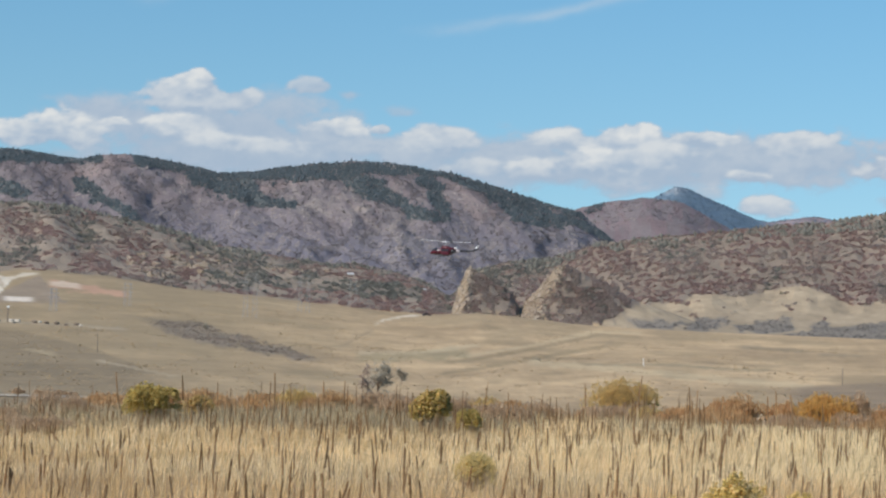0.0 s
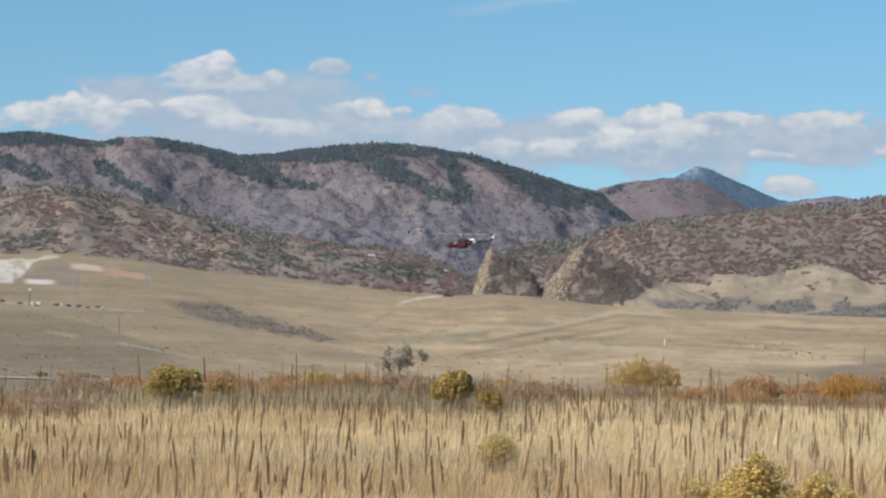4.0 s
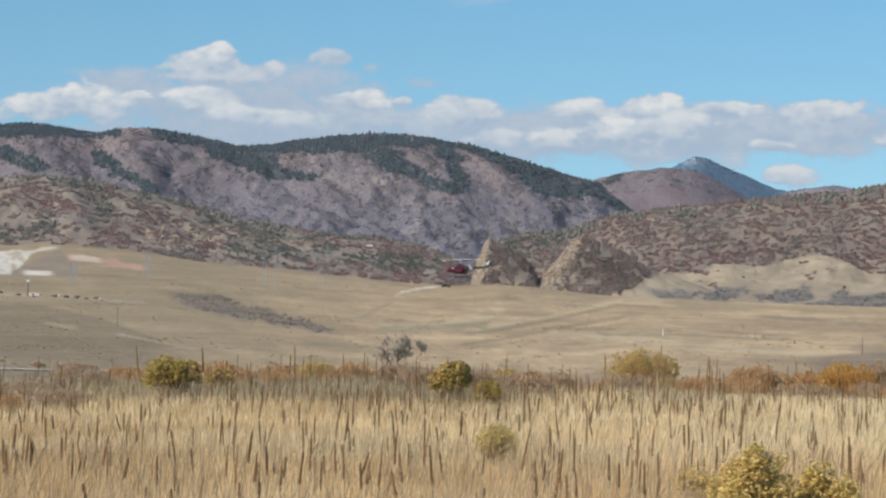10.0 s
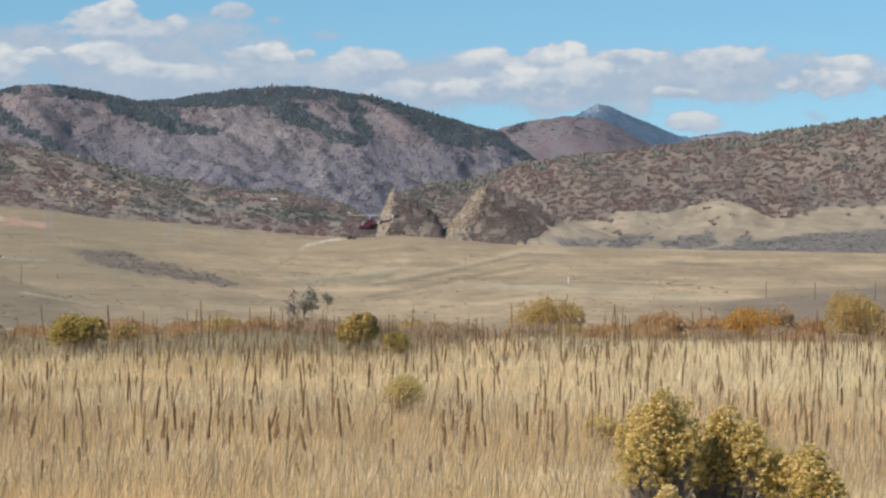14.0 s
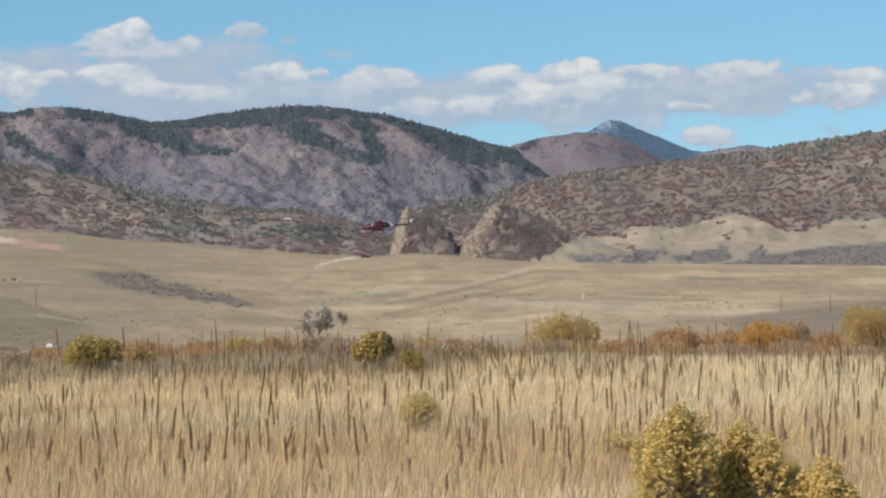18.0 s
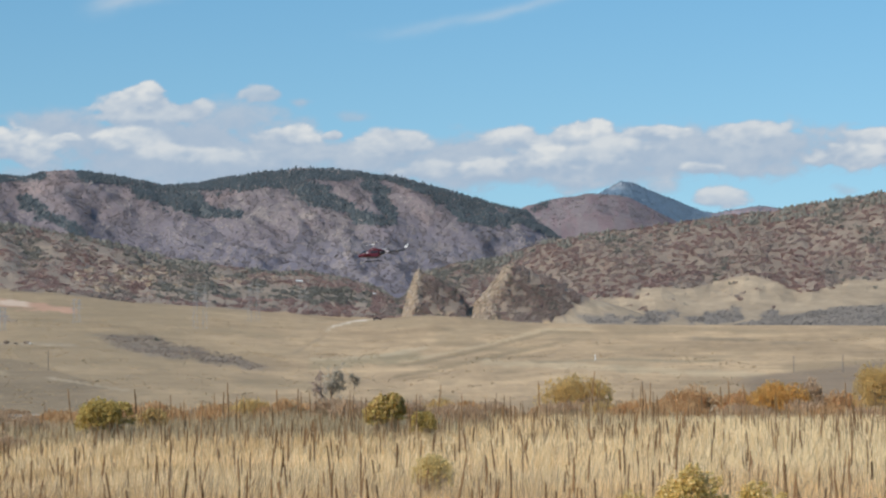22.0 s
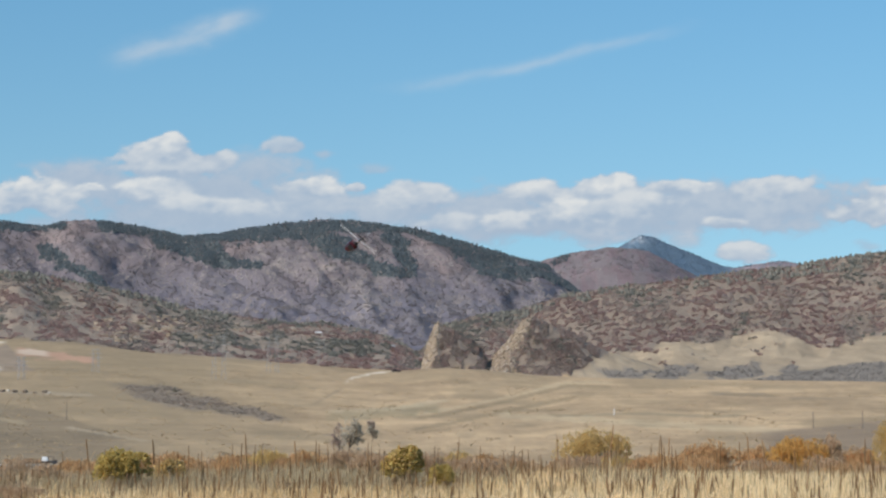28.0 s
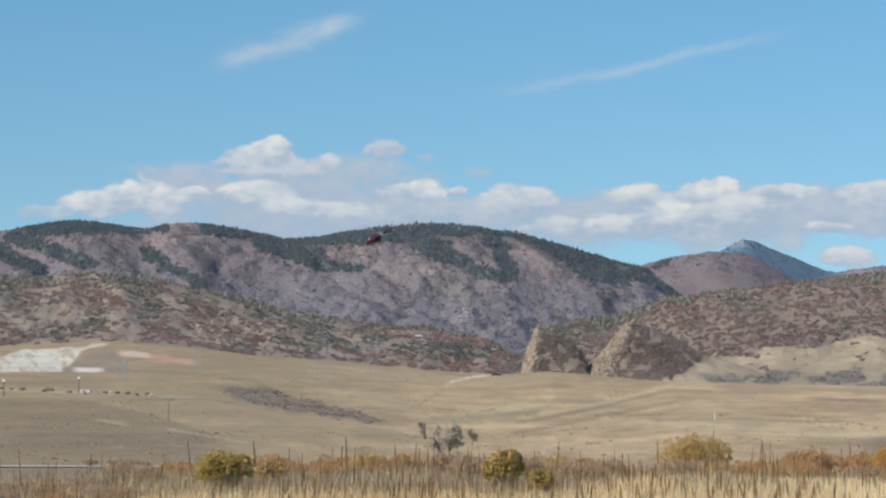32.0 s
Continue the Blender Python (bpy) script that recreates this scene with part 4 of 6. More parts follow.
def build_clouds(name, puffs, b0, b1, e0, e1, label, step=0.045):
    """A bank of flat-bottomed bodies laid over one another, bright along their upper edges and grey below."""
    b, e = np.meshgrid(np.arange(b0, b1, step), np.arange(e0, e1, step), indexing="ij")
    wb = b + 0.5 * (fbm(b * 0.9, e * 2.2, 3, 405) - 0.5)
    we_ = e + 0.30 * (fbm(b * 1.1 + 7, e * 2.2, 3, 407) - 0.5)
    bil = fbm(b * 2.0, e * 4.2, 5, 401) - 0.5
    curl = 1 - 2 * np.abs(fbm(b * 2.6 + 3, e * 4.4, 4, 421) - 0.5)
    dens, body = np.zeros_like(b), np.zeros_like(b)
    for k, (pb, pe, hb, he, light, thick) in enumerate(puffs):
        v = (we_ - pe) / he
        d = np.hypot((wb - pb) / hb, np.where(v < 0, v * 1.15, v))
        q = 1.12 - d + 0.6 * bil + 0.25 * (curl - 0.8)
        soft = 0.42 if light > 0.5 else 0.95
        w = smooth(0.0, soft, q) * thick
        shade = light * np.clip(0.46 + 0.55 * v + 1.3 * bil + 0.6 * (curl - 0.78), 0.0, 1.0)
        body = body * (1 - w) + shade * w
        dens = 1 - (1 - dens) * (1 - w)
    return cloud_sheet(name, b, e, dens, body, label, M_CLOUD)


def cloud_sheet(name, b, e, dens, body, label, mat, far=4900.0):
    a, h = np.radians(b), np.radians(e)
    verts = np.stack([far * np.cos(h) * np.sin(a), far * np.cos(h) * np.cos(a), far * np.sin(h)], -1).reshape(-1, 3)
    nb, ne = b.shape
    i, j = np.meshgrid(np.arange(nb - 1), np.arange(ne - 1), indexing="ij")
    q = (i * ne + j).ravel()
    f = np.stack([q, q + ne, q + ne + 1, q + 1], -1)
    f = f[dens.ravel()[f].max(1) > 0.0]
    used, inv = np.unique(f, return_inverse=True)
    ob = sheet(name, verts[used], inv.reshape(f.shape), mat, flat=False)
    for key, val in (("thick", dens), ("lit", body)):
        att = ob.data.attributes.new(key, "FLOAT", "POINT")
        att.data.foreach_set("value", val.ravel()[used].astype(np.float32))
    ob.location = EYE
    ob.visible_shadow = False
    tagged(ob, label, "cloud", kind="structure")
    return ob


def build_wisp(name, b0, e0, b1, e1, wide, label, strength):
    b, e = np.meshgrid(np.arange(min(b0, b1) - 0.6, max(b0, b1) + 0.6, 0.06), np.arange(min(e0, e1) - 0.9, max(e0, e1) + 0.9, 0.05), indexing="ij")
    t = (b - b0) / (b1 - b0)
    mid = e0 + (e1 - e0) * (0.75 * t + 0.25 * t * t)
    across = (e - mid) / wide + 0.9 * (fbm(b * 1.2, e * 2, 4, 431) - 0.5)
    q = np.exp(-across ** 2 * 2.2) * smooth(-0.12, 0.25, t) * (1 - smooth(0.75, 1.12, t)) * strength
    q *= 0.6 + 0.8 * fbm(b * 1.5 - e * 4, e * 1.2 + b * 0.5, 4, 441)
    return cloud_sheet(name, b, e, np.where(q > 0.03, q, 0), np.full_like(b, 0.6), label, M_WISP)


CLOUDS = [build_clouds("cumulus_bank", VEIL_WEST + VEIL_EAST + PUFFS_WEST + PUFFS_EAST, -16, 15, 1.8, 6.2, "white and grey cumulus bank over the mountain and distant peak"),
          build_wisp("cirrus_wisp", -9.0, 7.25, -5.2, 8.45, 0.46, "thin slanting white cirrus wisp", 0.36),
          build_wisp("cirrus_wisp", -2.4, 6.6, 5.2, 8.15, 0.26, "long faint white cirrus streak", 0.25)]


# ---- helicopter ----
def paint(name, colour, rough=0.35, metal=0.0):
    return material(name, colour, rough, 0.10, 1.5, 9.0, 0.05, metal=metal)


M_RED, M_BLACK, M_WHITE = paint("red_paint", (0.08, 0.012, 0.021)), paint("black_paint", (0.03, 0.03, 0.036)), paint("white_paint", (0.78, 0.78, 0.77))
M_PALEGREY = paint("pale_grey_paint", (0.36, 0.32, 0.33))
M_GLASS = paint("tinted_glass", (0.03, 0.035, 0.045), 0.08)
M_STEEL = paint("brushed_steel", (0.42, 0.42, 0.43), 0.4, 0.8)


def loft(bm, stations, sides=14, power=2.6):
    rings = []
    for x, zc, hw, hh in stations:
        ring = []
        for k in range(sides):
            a = 2 * math.pi * k / sides
            c, s = math.cos(a), math.sin(a)
            ring.append(bm.verts.new((x, hw * math.copysign(abs(c) ** (2 / power), c), zc + hh * math.copysign(abs(s) ** (2 / power), s))))
        rings.append(ring)
    for p, q in zip(rings, rings[1:]):
        for k in range(sides):
            bm.faces.new((p[k], p[(k + 1) % sides], q[(k + 1) % sides], q[k]))
    bm.faces.new(rings[0][::-1])
    bm.faces.new(rings[-1])


def build_helicopter():
    heli = new("helicopter")
    heli.empty_display_size = 2
    tagged(heli, "red and black utility helicopter with white tail, flying", "helicopter")
    bm = bmesh.new()
    loft(bm, [(-6.2, -0.60, 0.12, 0.10), (-6.0, -0.56, 0.45, 0.28), (-5.4, -0.44, 0.85, 0.48), (-4.7, -0.24, 1.05, 0.68), (-3.9, -0.10, 1.2, 0.82), (-2.6, -0.06, 1.3, 0.86), (-1.3, -0.06, 1.3, 0.86), (-0.6, 0.0, 1.15, 0.78), (-0.1, 0.08, 0.9, 0.64)])
    part("fuselage", bm, M_RED, heli, "dark red cabin body", True)
    bm = bmesh.new()
    loft(bm, [(-0.12, 0.08, 0.88, 0.62), (0.5, 0.2, 0.6, 0.48), (1.3, 0.31, 0.415, 0.38)])
    part("boom_root", bm, M_BLACK, heli, "black boom root", True)
    bm = bmesh.new()
    loft(bm, [(1.3, 0.315, 0.42, 0.385), (2.3, 0.38, 0.365, 0.345)])
    part("boom_band", bm, M_PALEGREY, heli, "pale grey boom band", True)
    bm = bmesh.new()
    loft(bm, [(2.3, 0.38, 0.36, 0.335), (6.1, 0.62, 0.17, 0.2), (6.5, 0.7, 0.08, 0.15)])
    part("tail_boom", bm, M_BLACK, heli, "black tail boom", True)
    bm = bmesh.new()
    loft(bm, [(-5.55, 0.0, 0.55, 0.16), (-5.0, 0.18, 0.95, 0.38), (-4.35, 0.38, 1.12, 0.44), (-3.95, 0.52, 1.12, 0.38)])
    part("windshield", bm, M_GLASS, heli, "dark tinted windshield", True)
    for side in (-1, 1):
        for x0, x1 in ((-4.3, -3.8), (-2.55, -1.55), (-1.4, -0.5)):
            bm = bmesh.new()
            box(bm, x0, x1, side * 1.34 - 0.06, side * 1.34 + 0.06, 0.08, 0.58, 0.03)
            part("cabin_window", bm, M_GLASS, heli)
        # pale panel added for the reflection seen at the cockpit door
        bm = bmesh.new()
        box(bm, -3.75, -3.15, side * 1.27 - 0.05, side * 1.27 + 0.05, 0.0, 0.52, 0.02)
        part("cockpit_door", bm, M_PALEGREY, heli, "dull pinkish-grey panel painted in as a glint at the cockpit door")
        bm = bmesh.new()
        box(bm, -2.62, -0.42, side * 1.34 - 0.04, side * 1.34 + 0.04, -0.82, -0.05, 0.02)
        part("sliding_door", bm, M_RED, heli, "dark red sliding door")
        bm = bmesh.new()
        rod(bm, (-4.4, side * 1.25, -2.0), (0.4, side * 1.25, -2.0), 0.07, sides=8)
        rod(bm, (-4.4, side * 1.25, -2.0), (-4.95, side * 1.25, -1.75), 0.07, 0.05, 8)
        part("skid", bm, M_BLACK, heli)
    for x in (-3.4, -0.6):
        bm = bmesh.new()
        rod(bm, (x, -1.25, -2.0), (x, -0.7, -1.0), 0.06)
        rod(bm, (x, -0.7, -1.0), (x, 0.7, -1.0), 0.06)
        rod(bm, (x, 0.7, -1.0), (x, 1.25, -2.0), 0.06)
        part("cross_tube", bm, M_BLACK, heli)
    bm = bmesh.new()
    box(bm, -3.3, -0.8, -0.85, 0.85, -1.2, -0.85, 0.12)
    part("belly_tank", bm, M_BLACK, heli, "black belly water tank")
    bm = bmesh.new()
    loft(bm, [(-3.1, 0.80, 0.3, 0.15), (-2.5, 0.95, 0.55, 0.3), (-1.2, 1.0, 0.6, 0.34), (0.2, 0.86, 0.5, 0.3), (0.9, 0.72, 0.3, 0.2)])
    part("engine_cowling", bm, M_RED, heli, "dark red engine cowling", True)
    bm = bmesh.new()
    rod(bm, (0.6, 0, 0.95), (1.5, 0, 1.1), 0.26, 0.22, 12)
    part("exhaust", bm, M_STEEL, heli)
    for fin, mat, name, label in (([(5.75, 0.5), (6.55, 0.55), (7.0, 1.25), (6.45, 1.28)], M_BLACK, "fin_root", "black fin root"), ([(6.45, 1.284), (7.0, 1.254), (7.62, 2.2), (7.15, 2.25)], M_WHITE, "tail_fin", "white swept tail fin")):
        bm = bmesh.new()
        for s in (-0.06, 0.06):
            bm.faces.new([bm.verts.new((x, s, z)) for x, z in (fin if s > 0 else fin[::-1])])
        bm.verts.ensure_lookup_table()
        for k in range(4):
            bm.faces.new((bm.verts[4 + k], bm.verts[4 + (k + 1) % 4], bm.verts[3 - (k + 1) % 4], bm.verts[3 - k]))
        bmesh.ops.recalc_face_normals(bm, faces=bm.faces)
        part(name, bm, mat, heli, label)
    for side in (-1, 1):
        bm = bmesh.new()
        box(bm, 4.1, 4.75, min(0.2 * side, 1.45 * side), max(0.2 * side, 1.45 * side), 0.44, 0.52, 0.03)
        part("stabilizer", bm, M_BLACK, heli)
    bm = bmesh.new()
    rod(bm, (-1.9, 0, 1.4), (-1.9, 0, 2.55), 0.12, 0.1, 10)
    part("mast", bm, M_STEEL, heli)
    bm = bmesh.new()
    loft(bm, [(-3.0, 1.12, 0.2, 0.1), (-2.5, 1.28, 0.42, 0.24), (-1.6, 1.32, 0.46, 0.30), (-0.9, 1.2, 0.32, 0.2)])
    part("rotor_fairing", bm, M_RED, heli, "dark red fairing round the rotor mast", True)
    rotor = new("main_rotor")
    rotor.parent = heli
    rotor.location = (-1.9, 0, 2.6)
    bm = bmesh.new()
    rod(bm, (0, 0, -0.14), (0, 0, 0.16), 0.3, 0.2, 12)
    box(bm, -0.9, 0.9, -0.12, 0.12, -0.06, 0.08, 0.03)
    part("hub", bm, M_STEEL, rotor)
    for side in (-1, 1):
        bm = bmesh.new()
        box(bm, min(0.8 * side, 7.0 * side), max(0.8 * side, 7.0 * side), -0.2, 0.2, 0.0, 0.06, 0.02)
        for v in bm.verts:
            v.co.z += 0.012 * (abs(v.co.x) - 0.8) ** 1.5
        part("blade", bm, M_WHITE, rotor, "pale grey rotor blade")
    tail = new("tail_rotor")
    tail.parent = heli
    tail.location = (7.25, -0.28, 1.95)
    for k in range(2):
        bm = bmesh.new()
        box(bm, -0.11, 0.11, -0.02, 0.02, 0.05 if k else -1.25, 1.25 if k else -0.05, 0.01)
        part("tail_blade", bm, M_BLACK, tail)
    return heli, rotor, tail


HELI, ROTOR, TAIL_ROTOR = build_helicopter()


# ---- foreground meadow ----
M_WEED = material("dead_weed", (0.33, 0.24, 0.15), 0.9, 0.3, 4.0, 5.0, 0.0, island=0.4)

def build_grass():
    def blades(n, r0, r1, tall, wide, seed, part_=None):
        g = np.random.default_rng(seed)
        b = g.uniform(-15.0, 12.6, n)
        r = np.sqrt(g.uniform(r0 * r0, r1 * r1, n))
        a = np.radians(b)
        x, y = r * np.sin(a), r * np.cos(a)
        # tufts
        x += 0.10 * (vnoise(x * 5, y * 5, 501) - 0.5)
        lush = 0.55 + 0.75 * fbm(x / 2.2, y / 2.2, 3, 511)
        keep = g.random(n) < lush
        x, y, lush = x[keep], y[keep], lush[keep]
        m = len(x)
        z = height_at(x, y)
        h = tall * (0.45 + 0.75 * g.random(m)) * (0.75 + 0.5 * lush)
        turn, lean = g.uniform(0, 6.28, m), g.normal(0, 0.20, (m, 2))
        lean[:, 0] += 0.06
        w = wide * (0.6 + 0.8 * g.random(m))
        side = np.stack([np.cos(turn) * w, np.sin(turn) * w * 0.4, 0 * w], -1)
        foot = np.stack([x, y, z - 0.02], -1)
        mid = foot + np.stack([lean[:, 0] * h * 0.4, lean[:, 1] * h * 0.4, h * 0.6], -1)
        tip = foot + np.stack([lean[:, 0] * h, lean[:, 1] * h, h], -1)
        v = np.stack([foot - side, foot + side, mid + side * 0.8, tip, mid - side * 0.8], 1)
        # weathered patches: the far left and a strip near the front
        worn = fbm(x / 5, y / 3, 3, 517) + 0.08 * smooth(-0.05, -0.2, x / y) + 0.10 * smooth(50, 62, y) * smooth(0.02, -0.1, x / y) + 0.15 * smooth(34, 25, y) * smooth(0.08, 0.02, x / y) - 0.16 * smooth(0.0, 0.10, x / y) + 0.5 * (g.random(m) - 0.5)
        bleached = (worn <= 0.66) & (fbm(x / 4, y / 4, 3, 519) + 0.25 * smooth(-0.02, 0.12, x / y) * smooth(30, 45, y) + 0.16 * smooth(31, 37, y) * smooth(56, 50, y) + 0.5 * (g.random(m) - 0.5) > 0.62)
        pick = {None: worn < 9, 1: worn > 0.66, 2: bleached, 0: (worn <= 0.66) & ~bleached}[part_]
        v = v[pick].reshape(-1, 3)
        m = len(v) // 5
        k = np.arange(m)[:, None] * 5
        return v, np.concatenate([k + np.array([[0, 1, 2]]), k + np.array([[0, 2, 4]]), k + np.array([[4, 2, 3]])])

    def belt():
        """Grey-green dead weeds: a thick belt before the shrubs, and patches further down."""
        v, f = blades(90000, 44, 63, 0.45, 0.0075, 6)
        c = v.reshape(-1, 5, 3)
        x, y = c[:, 0, 0], c[:, 0, 1]
        want = smooth(0.03, -0.03, x / y) * smooth(49, 54, y) * 0.62 + 0.5 * smooth(0.62, 0.72, fbm(x / 4.0, y / 2.5, 3, 523)) * smooth(47, 50, y)
        c = c[np.random.default_rng(8).random(len(c)) < want].reshape(-1, 3)
        k = np.arange(len(c) // 5)[:, None] * 5
        return c, np.concatenate([k + np.array([[0, 1, 2]]), k + np.array([[0, 2, 4]]), k + np.array([[4, 2, 3]])])

    tagged(sheet("grey_weeds", *belt(), M_GREYWEED), "grey-green dead weeds before the meadow's edge", "weeds", kind="stuff")
    def tangle():
        """Grey-brown bent weeds matted over the nearest grass."""
        v, f = blades(80000, 19, 36, 0.34, 0.0042, 9)
        c = v.reshape(-1, 5, 3)
        x, y = c[:, 0, 0], c[:, 0, 1]
        c[:, 3, 0] += 0.12 * (vnoise(x * 3, y * 3, 529) - 0.3)
        want = 0.45 * smooth(34, 28, y) * smooth(0.02, -0.08, x / y) * smooth(0.36, 0.6, fbm(x / 2.5, y / 2.0, 3, 527)) + 0.35 * smooth(0.55, 0.68, fbm(x / 2.0, y / 1.5, 3, 531))
        c = c[np.random.default_rng(10).random(len(c)) < want].reshape(-1, 3)
        k = np.arange(len(c) // 5)[:, None] * 5
        return c, np.concatenate([k + np.array([[0, 1, 2]]), k + np.array([[0, 2, 4]]), k + np.array([[4, 2, 3]])])

    tagged(sheet("matted_weeds", *tangle(), M_THATCH), "brown weeds matted over the nearest grass", "weeds", kind="stuff")
    weeds = sheet("weed_stems", *blades(15000, 19, 71, 0.50, 0.0048, 3), M_WEED)
    tagged(weeds, "thin brown dead weed stems among the grass", "weeds", kind="stuff")
    weeds = sheet("weed_stems", *blades(7000, 20, 36, 0.50, 0.0045, 4), M_WEED)
    tagged(weeds, "thin brown dead weed stems in the nearest grass", "weeds", kind="stuff")
    for n, r0, r1, tall, wide, seed, label in ((380000, 18, 42, 0.25, 0.0027, 1, "grey-brown weathered grass patches in the near meadow"), (230000, 42, 72, 0.28, 0.0050, 2, "grey-brown weathered grass patches across the far meadow")):
        tagged(sheet("weathered_grass", *blades(n, r0, r1, tall, wide, seed, 1), M_THATCH), label, "grass", kind="stuff")
        tagged(sheet("bleached_grass", *blades(n, r0, r1, tall * 1.1, wide, seed, 2), M_STRAW), label.replace("grey-brown weathered", "pale bleached straw-coloured"), "grass", kind="stuff")
    near = sheet("meadow_grass", *blades(380000, 18, 42, 0.26, 0.0027, 1, 0), M_GRASS)
    tagged(near, "tall pale straw-coloured dry grass", "grass", kind="stuff")
    far = sheet("meadow_grass", *blades(230000, 42, 72, 0.29, 0.0050, 2, 0), M_GRASS)
    tagged(far, "tall pale straw-coloured dry grass further up the meadow", "grass", kind="stuff")


# bearing of a place across the view, in the plan's polar frame
def place(across, distance):
    x, y = across * distance, distance
    return Vector((x, y, height_at(x, y)[0]))


def stalk_mesh(seed):
    """A dead mullein: a thin stem, a thick rough seed spike, some with a side spike."""
    g = random.Random(seed)
    tall = 1.0
    stem, spike = bmesh.new(), bmesh.new()
    bend = g.uniform(-0.05, 0.05)
    rod(stem, (0, 0, -0.03), (bend * 0.4, 0, 0.55), 0.011, 0.010, 5)

    def head(a, b, rad):
        a, b = Vector(a), Vector(b)
        rows, last = 9, None
        for k in range(rows + 1):
            t = k / rows
            c = a.lerp(b, t)
            q = rad * (0.75 if k == 0 else 1.0) * g.uniform(0.75, 1.2) * (1 - 0.5 * t ** 5)
            ring = [spike.verts.new((c.x + q * math.cos(s * 1.047 + k) * g.uniform(0.85, 1.15), c.y + q * math.sin(s * 1.047 + k), c.z)) for s in range(6)]
            if last:
                for s in range(6):
                    spike.faces.new((last[s], last[(s + 1) % 6], ring[(s + 1) % 6], ring[s]))
            last = ring
        spike.faces.new(last)

    head((bend * 0.4, 0, 0.5), (bend, g.uniform(-0.02, 0.02), tall), 0.0165)
    if g.random() < 0.25:
        s = g.choice((-1, 1))
        rod(stem, (bend * 0.4, 0, 0.5), (bend * 0.4 + 0.09 * s, 0, 0.62), 0.007, 0.007, 4)
        head((bend * 0.4 + 0.09 * s, 0, 0.6), (bend * 0.4 + 0.11 * s, 0, 0.86), 0.012)
    if g.random() < 0.12:
        s = g.choice((-1, 1))
        rod(stem, (bend * 0.4, 0, 0.62), (bend * 0.4 + 0.22 * s, 0.02, 0.80), 0.006, 0.004, 4)
    return stem, spike


# across, distance and height of the stalks that stand out
STALKS_WEST = [(-0.1764, 28.9, 0.73), (-0.1723, 28.2, 0.57), (-0.1671, 27.8, 0.53), (-0.183, 30.3, 0.4), (-0.1816, 28.9, 0.42), (-0.1797, 25.6, 0.4), (-0.1612, 22.8, 0.41), (-0.1775, 33.1, 0.77), (-0.1487, 35, 0.68), (-0.1463, 31.9, 0.45), (-0.1421, 28.9, 0.77), (-0.1352, 28.9, 0.55), (-0.1343, 24.9, 0.51), (-0.1229, 28, 0.52), (-0.1142, 28.9, 0.77), (-0.1118, 26.4, 0.66), (-0.1099, 27.2, 0.54), (-0.1073, 33.1, 0.53), (-0.1045, 27.6, 0.68), (-0.1076, 25.3, 0.46), (-0.1163, 25.6, 0.39), (-0.0988, 28.2, 0.51), (-0.0879, 27.2, 0.86), (-0.0827, 26, 0.62), (-0.0771, 38.7, 0.86), (-0.0764, 28, 0.72), (-0.0704, 35.7, 0.98), (-0.073, 32.5, 0.41), (-0.0678, 28.9, 0.56), (-0.0645, 27.2, 0.57), (-0.1201, 40.4, 0.6), (-0.156, 25.6, 0.34), (-0.1452, 24.9, 0.37)]
STALKS_FAR_WEST = [(-0.2213, 31, 0.62), (-0.2173, 28.9, 0.6), (-0.2147, 29.6, 0.53), (-0.213, 33, 0.69), (-0.2095, 31.2, 0.63), (-0.2078, 30.1, 0.72), (-0.2061, 30.1, 0.58), (-0.2031, 41.2, 0.56), (-0.1953, 39.8, 0.5), (-0.1917, 31.2, 0.59), (-0.1905, 37.9, 0.49), (-0.1858, 35.6, 0.43), (-0.2154, 40.4, 0.7), (-0.2078, 45.3, 0.86), (-0.2206, 37.8, 0.76), (-0.1875, 39.3, 0.41), (-0.209, 38.4, 0.54)]
STALKS_MID = [(-0.1428, 23.2, 0.38), (-0.0648, 26.4, 0.59), (-0.0593, 26.4, 0.66), (-0.0582, 42.3, 0.57), (-0.0511, 33.1, 0.53), (-0.0489, 25.6, 0.58), (-0.0475, 27.2, 0.67), (-0.0388, 44.3, 0.59), (-0.031, 29.8, 0.54), (-0.0243, 35.7, 0.73), (-0.0217, 23.9, 0.36), (0.0014, 22.8, 0.44), (0.0002, 38.7, 0.59), (0.0045, 42.3, 0.62), (0.0066, 28.9, 0.53), (0.008, 26.4, 0.53), (0.0104, 29.8, 0.47), (0.0128, 22.8, 0.95), (0.0182, 28.9, 0.36), (0.0215, 26, 0.56), (0.0317, 38.7, 0.59), (0.0383, 28.9, 0.63), (0.0423, 28, 0.58), (0.0463, 27.6, 0.64), (0.053, 26.4, 0.69), (0.0577, 27.2, 0.48), (0.048, 23.6, 0.47), (0.0475, 45.4, 0.6), (0.0487, 29.8, 0.85), (0.0539, 26.8, 0.38), (-0.0487, 22.8, 0.44), (-0.0092, 42.3, 0.62)]
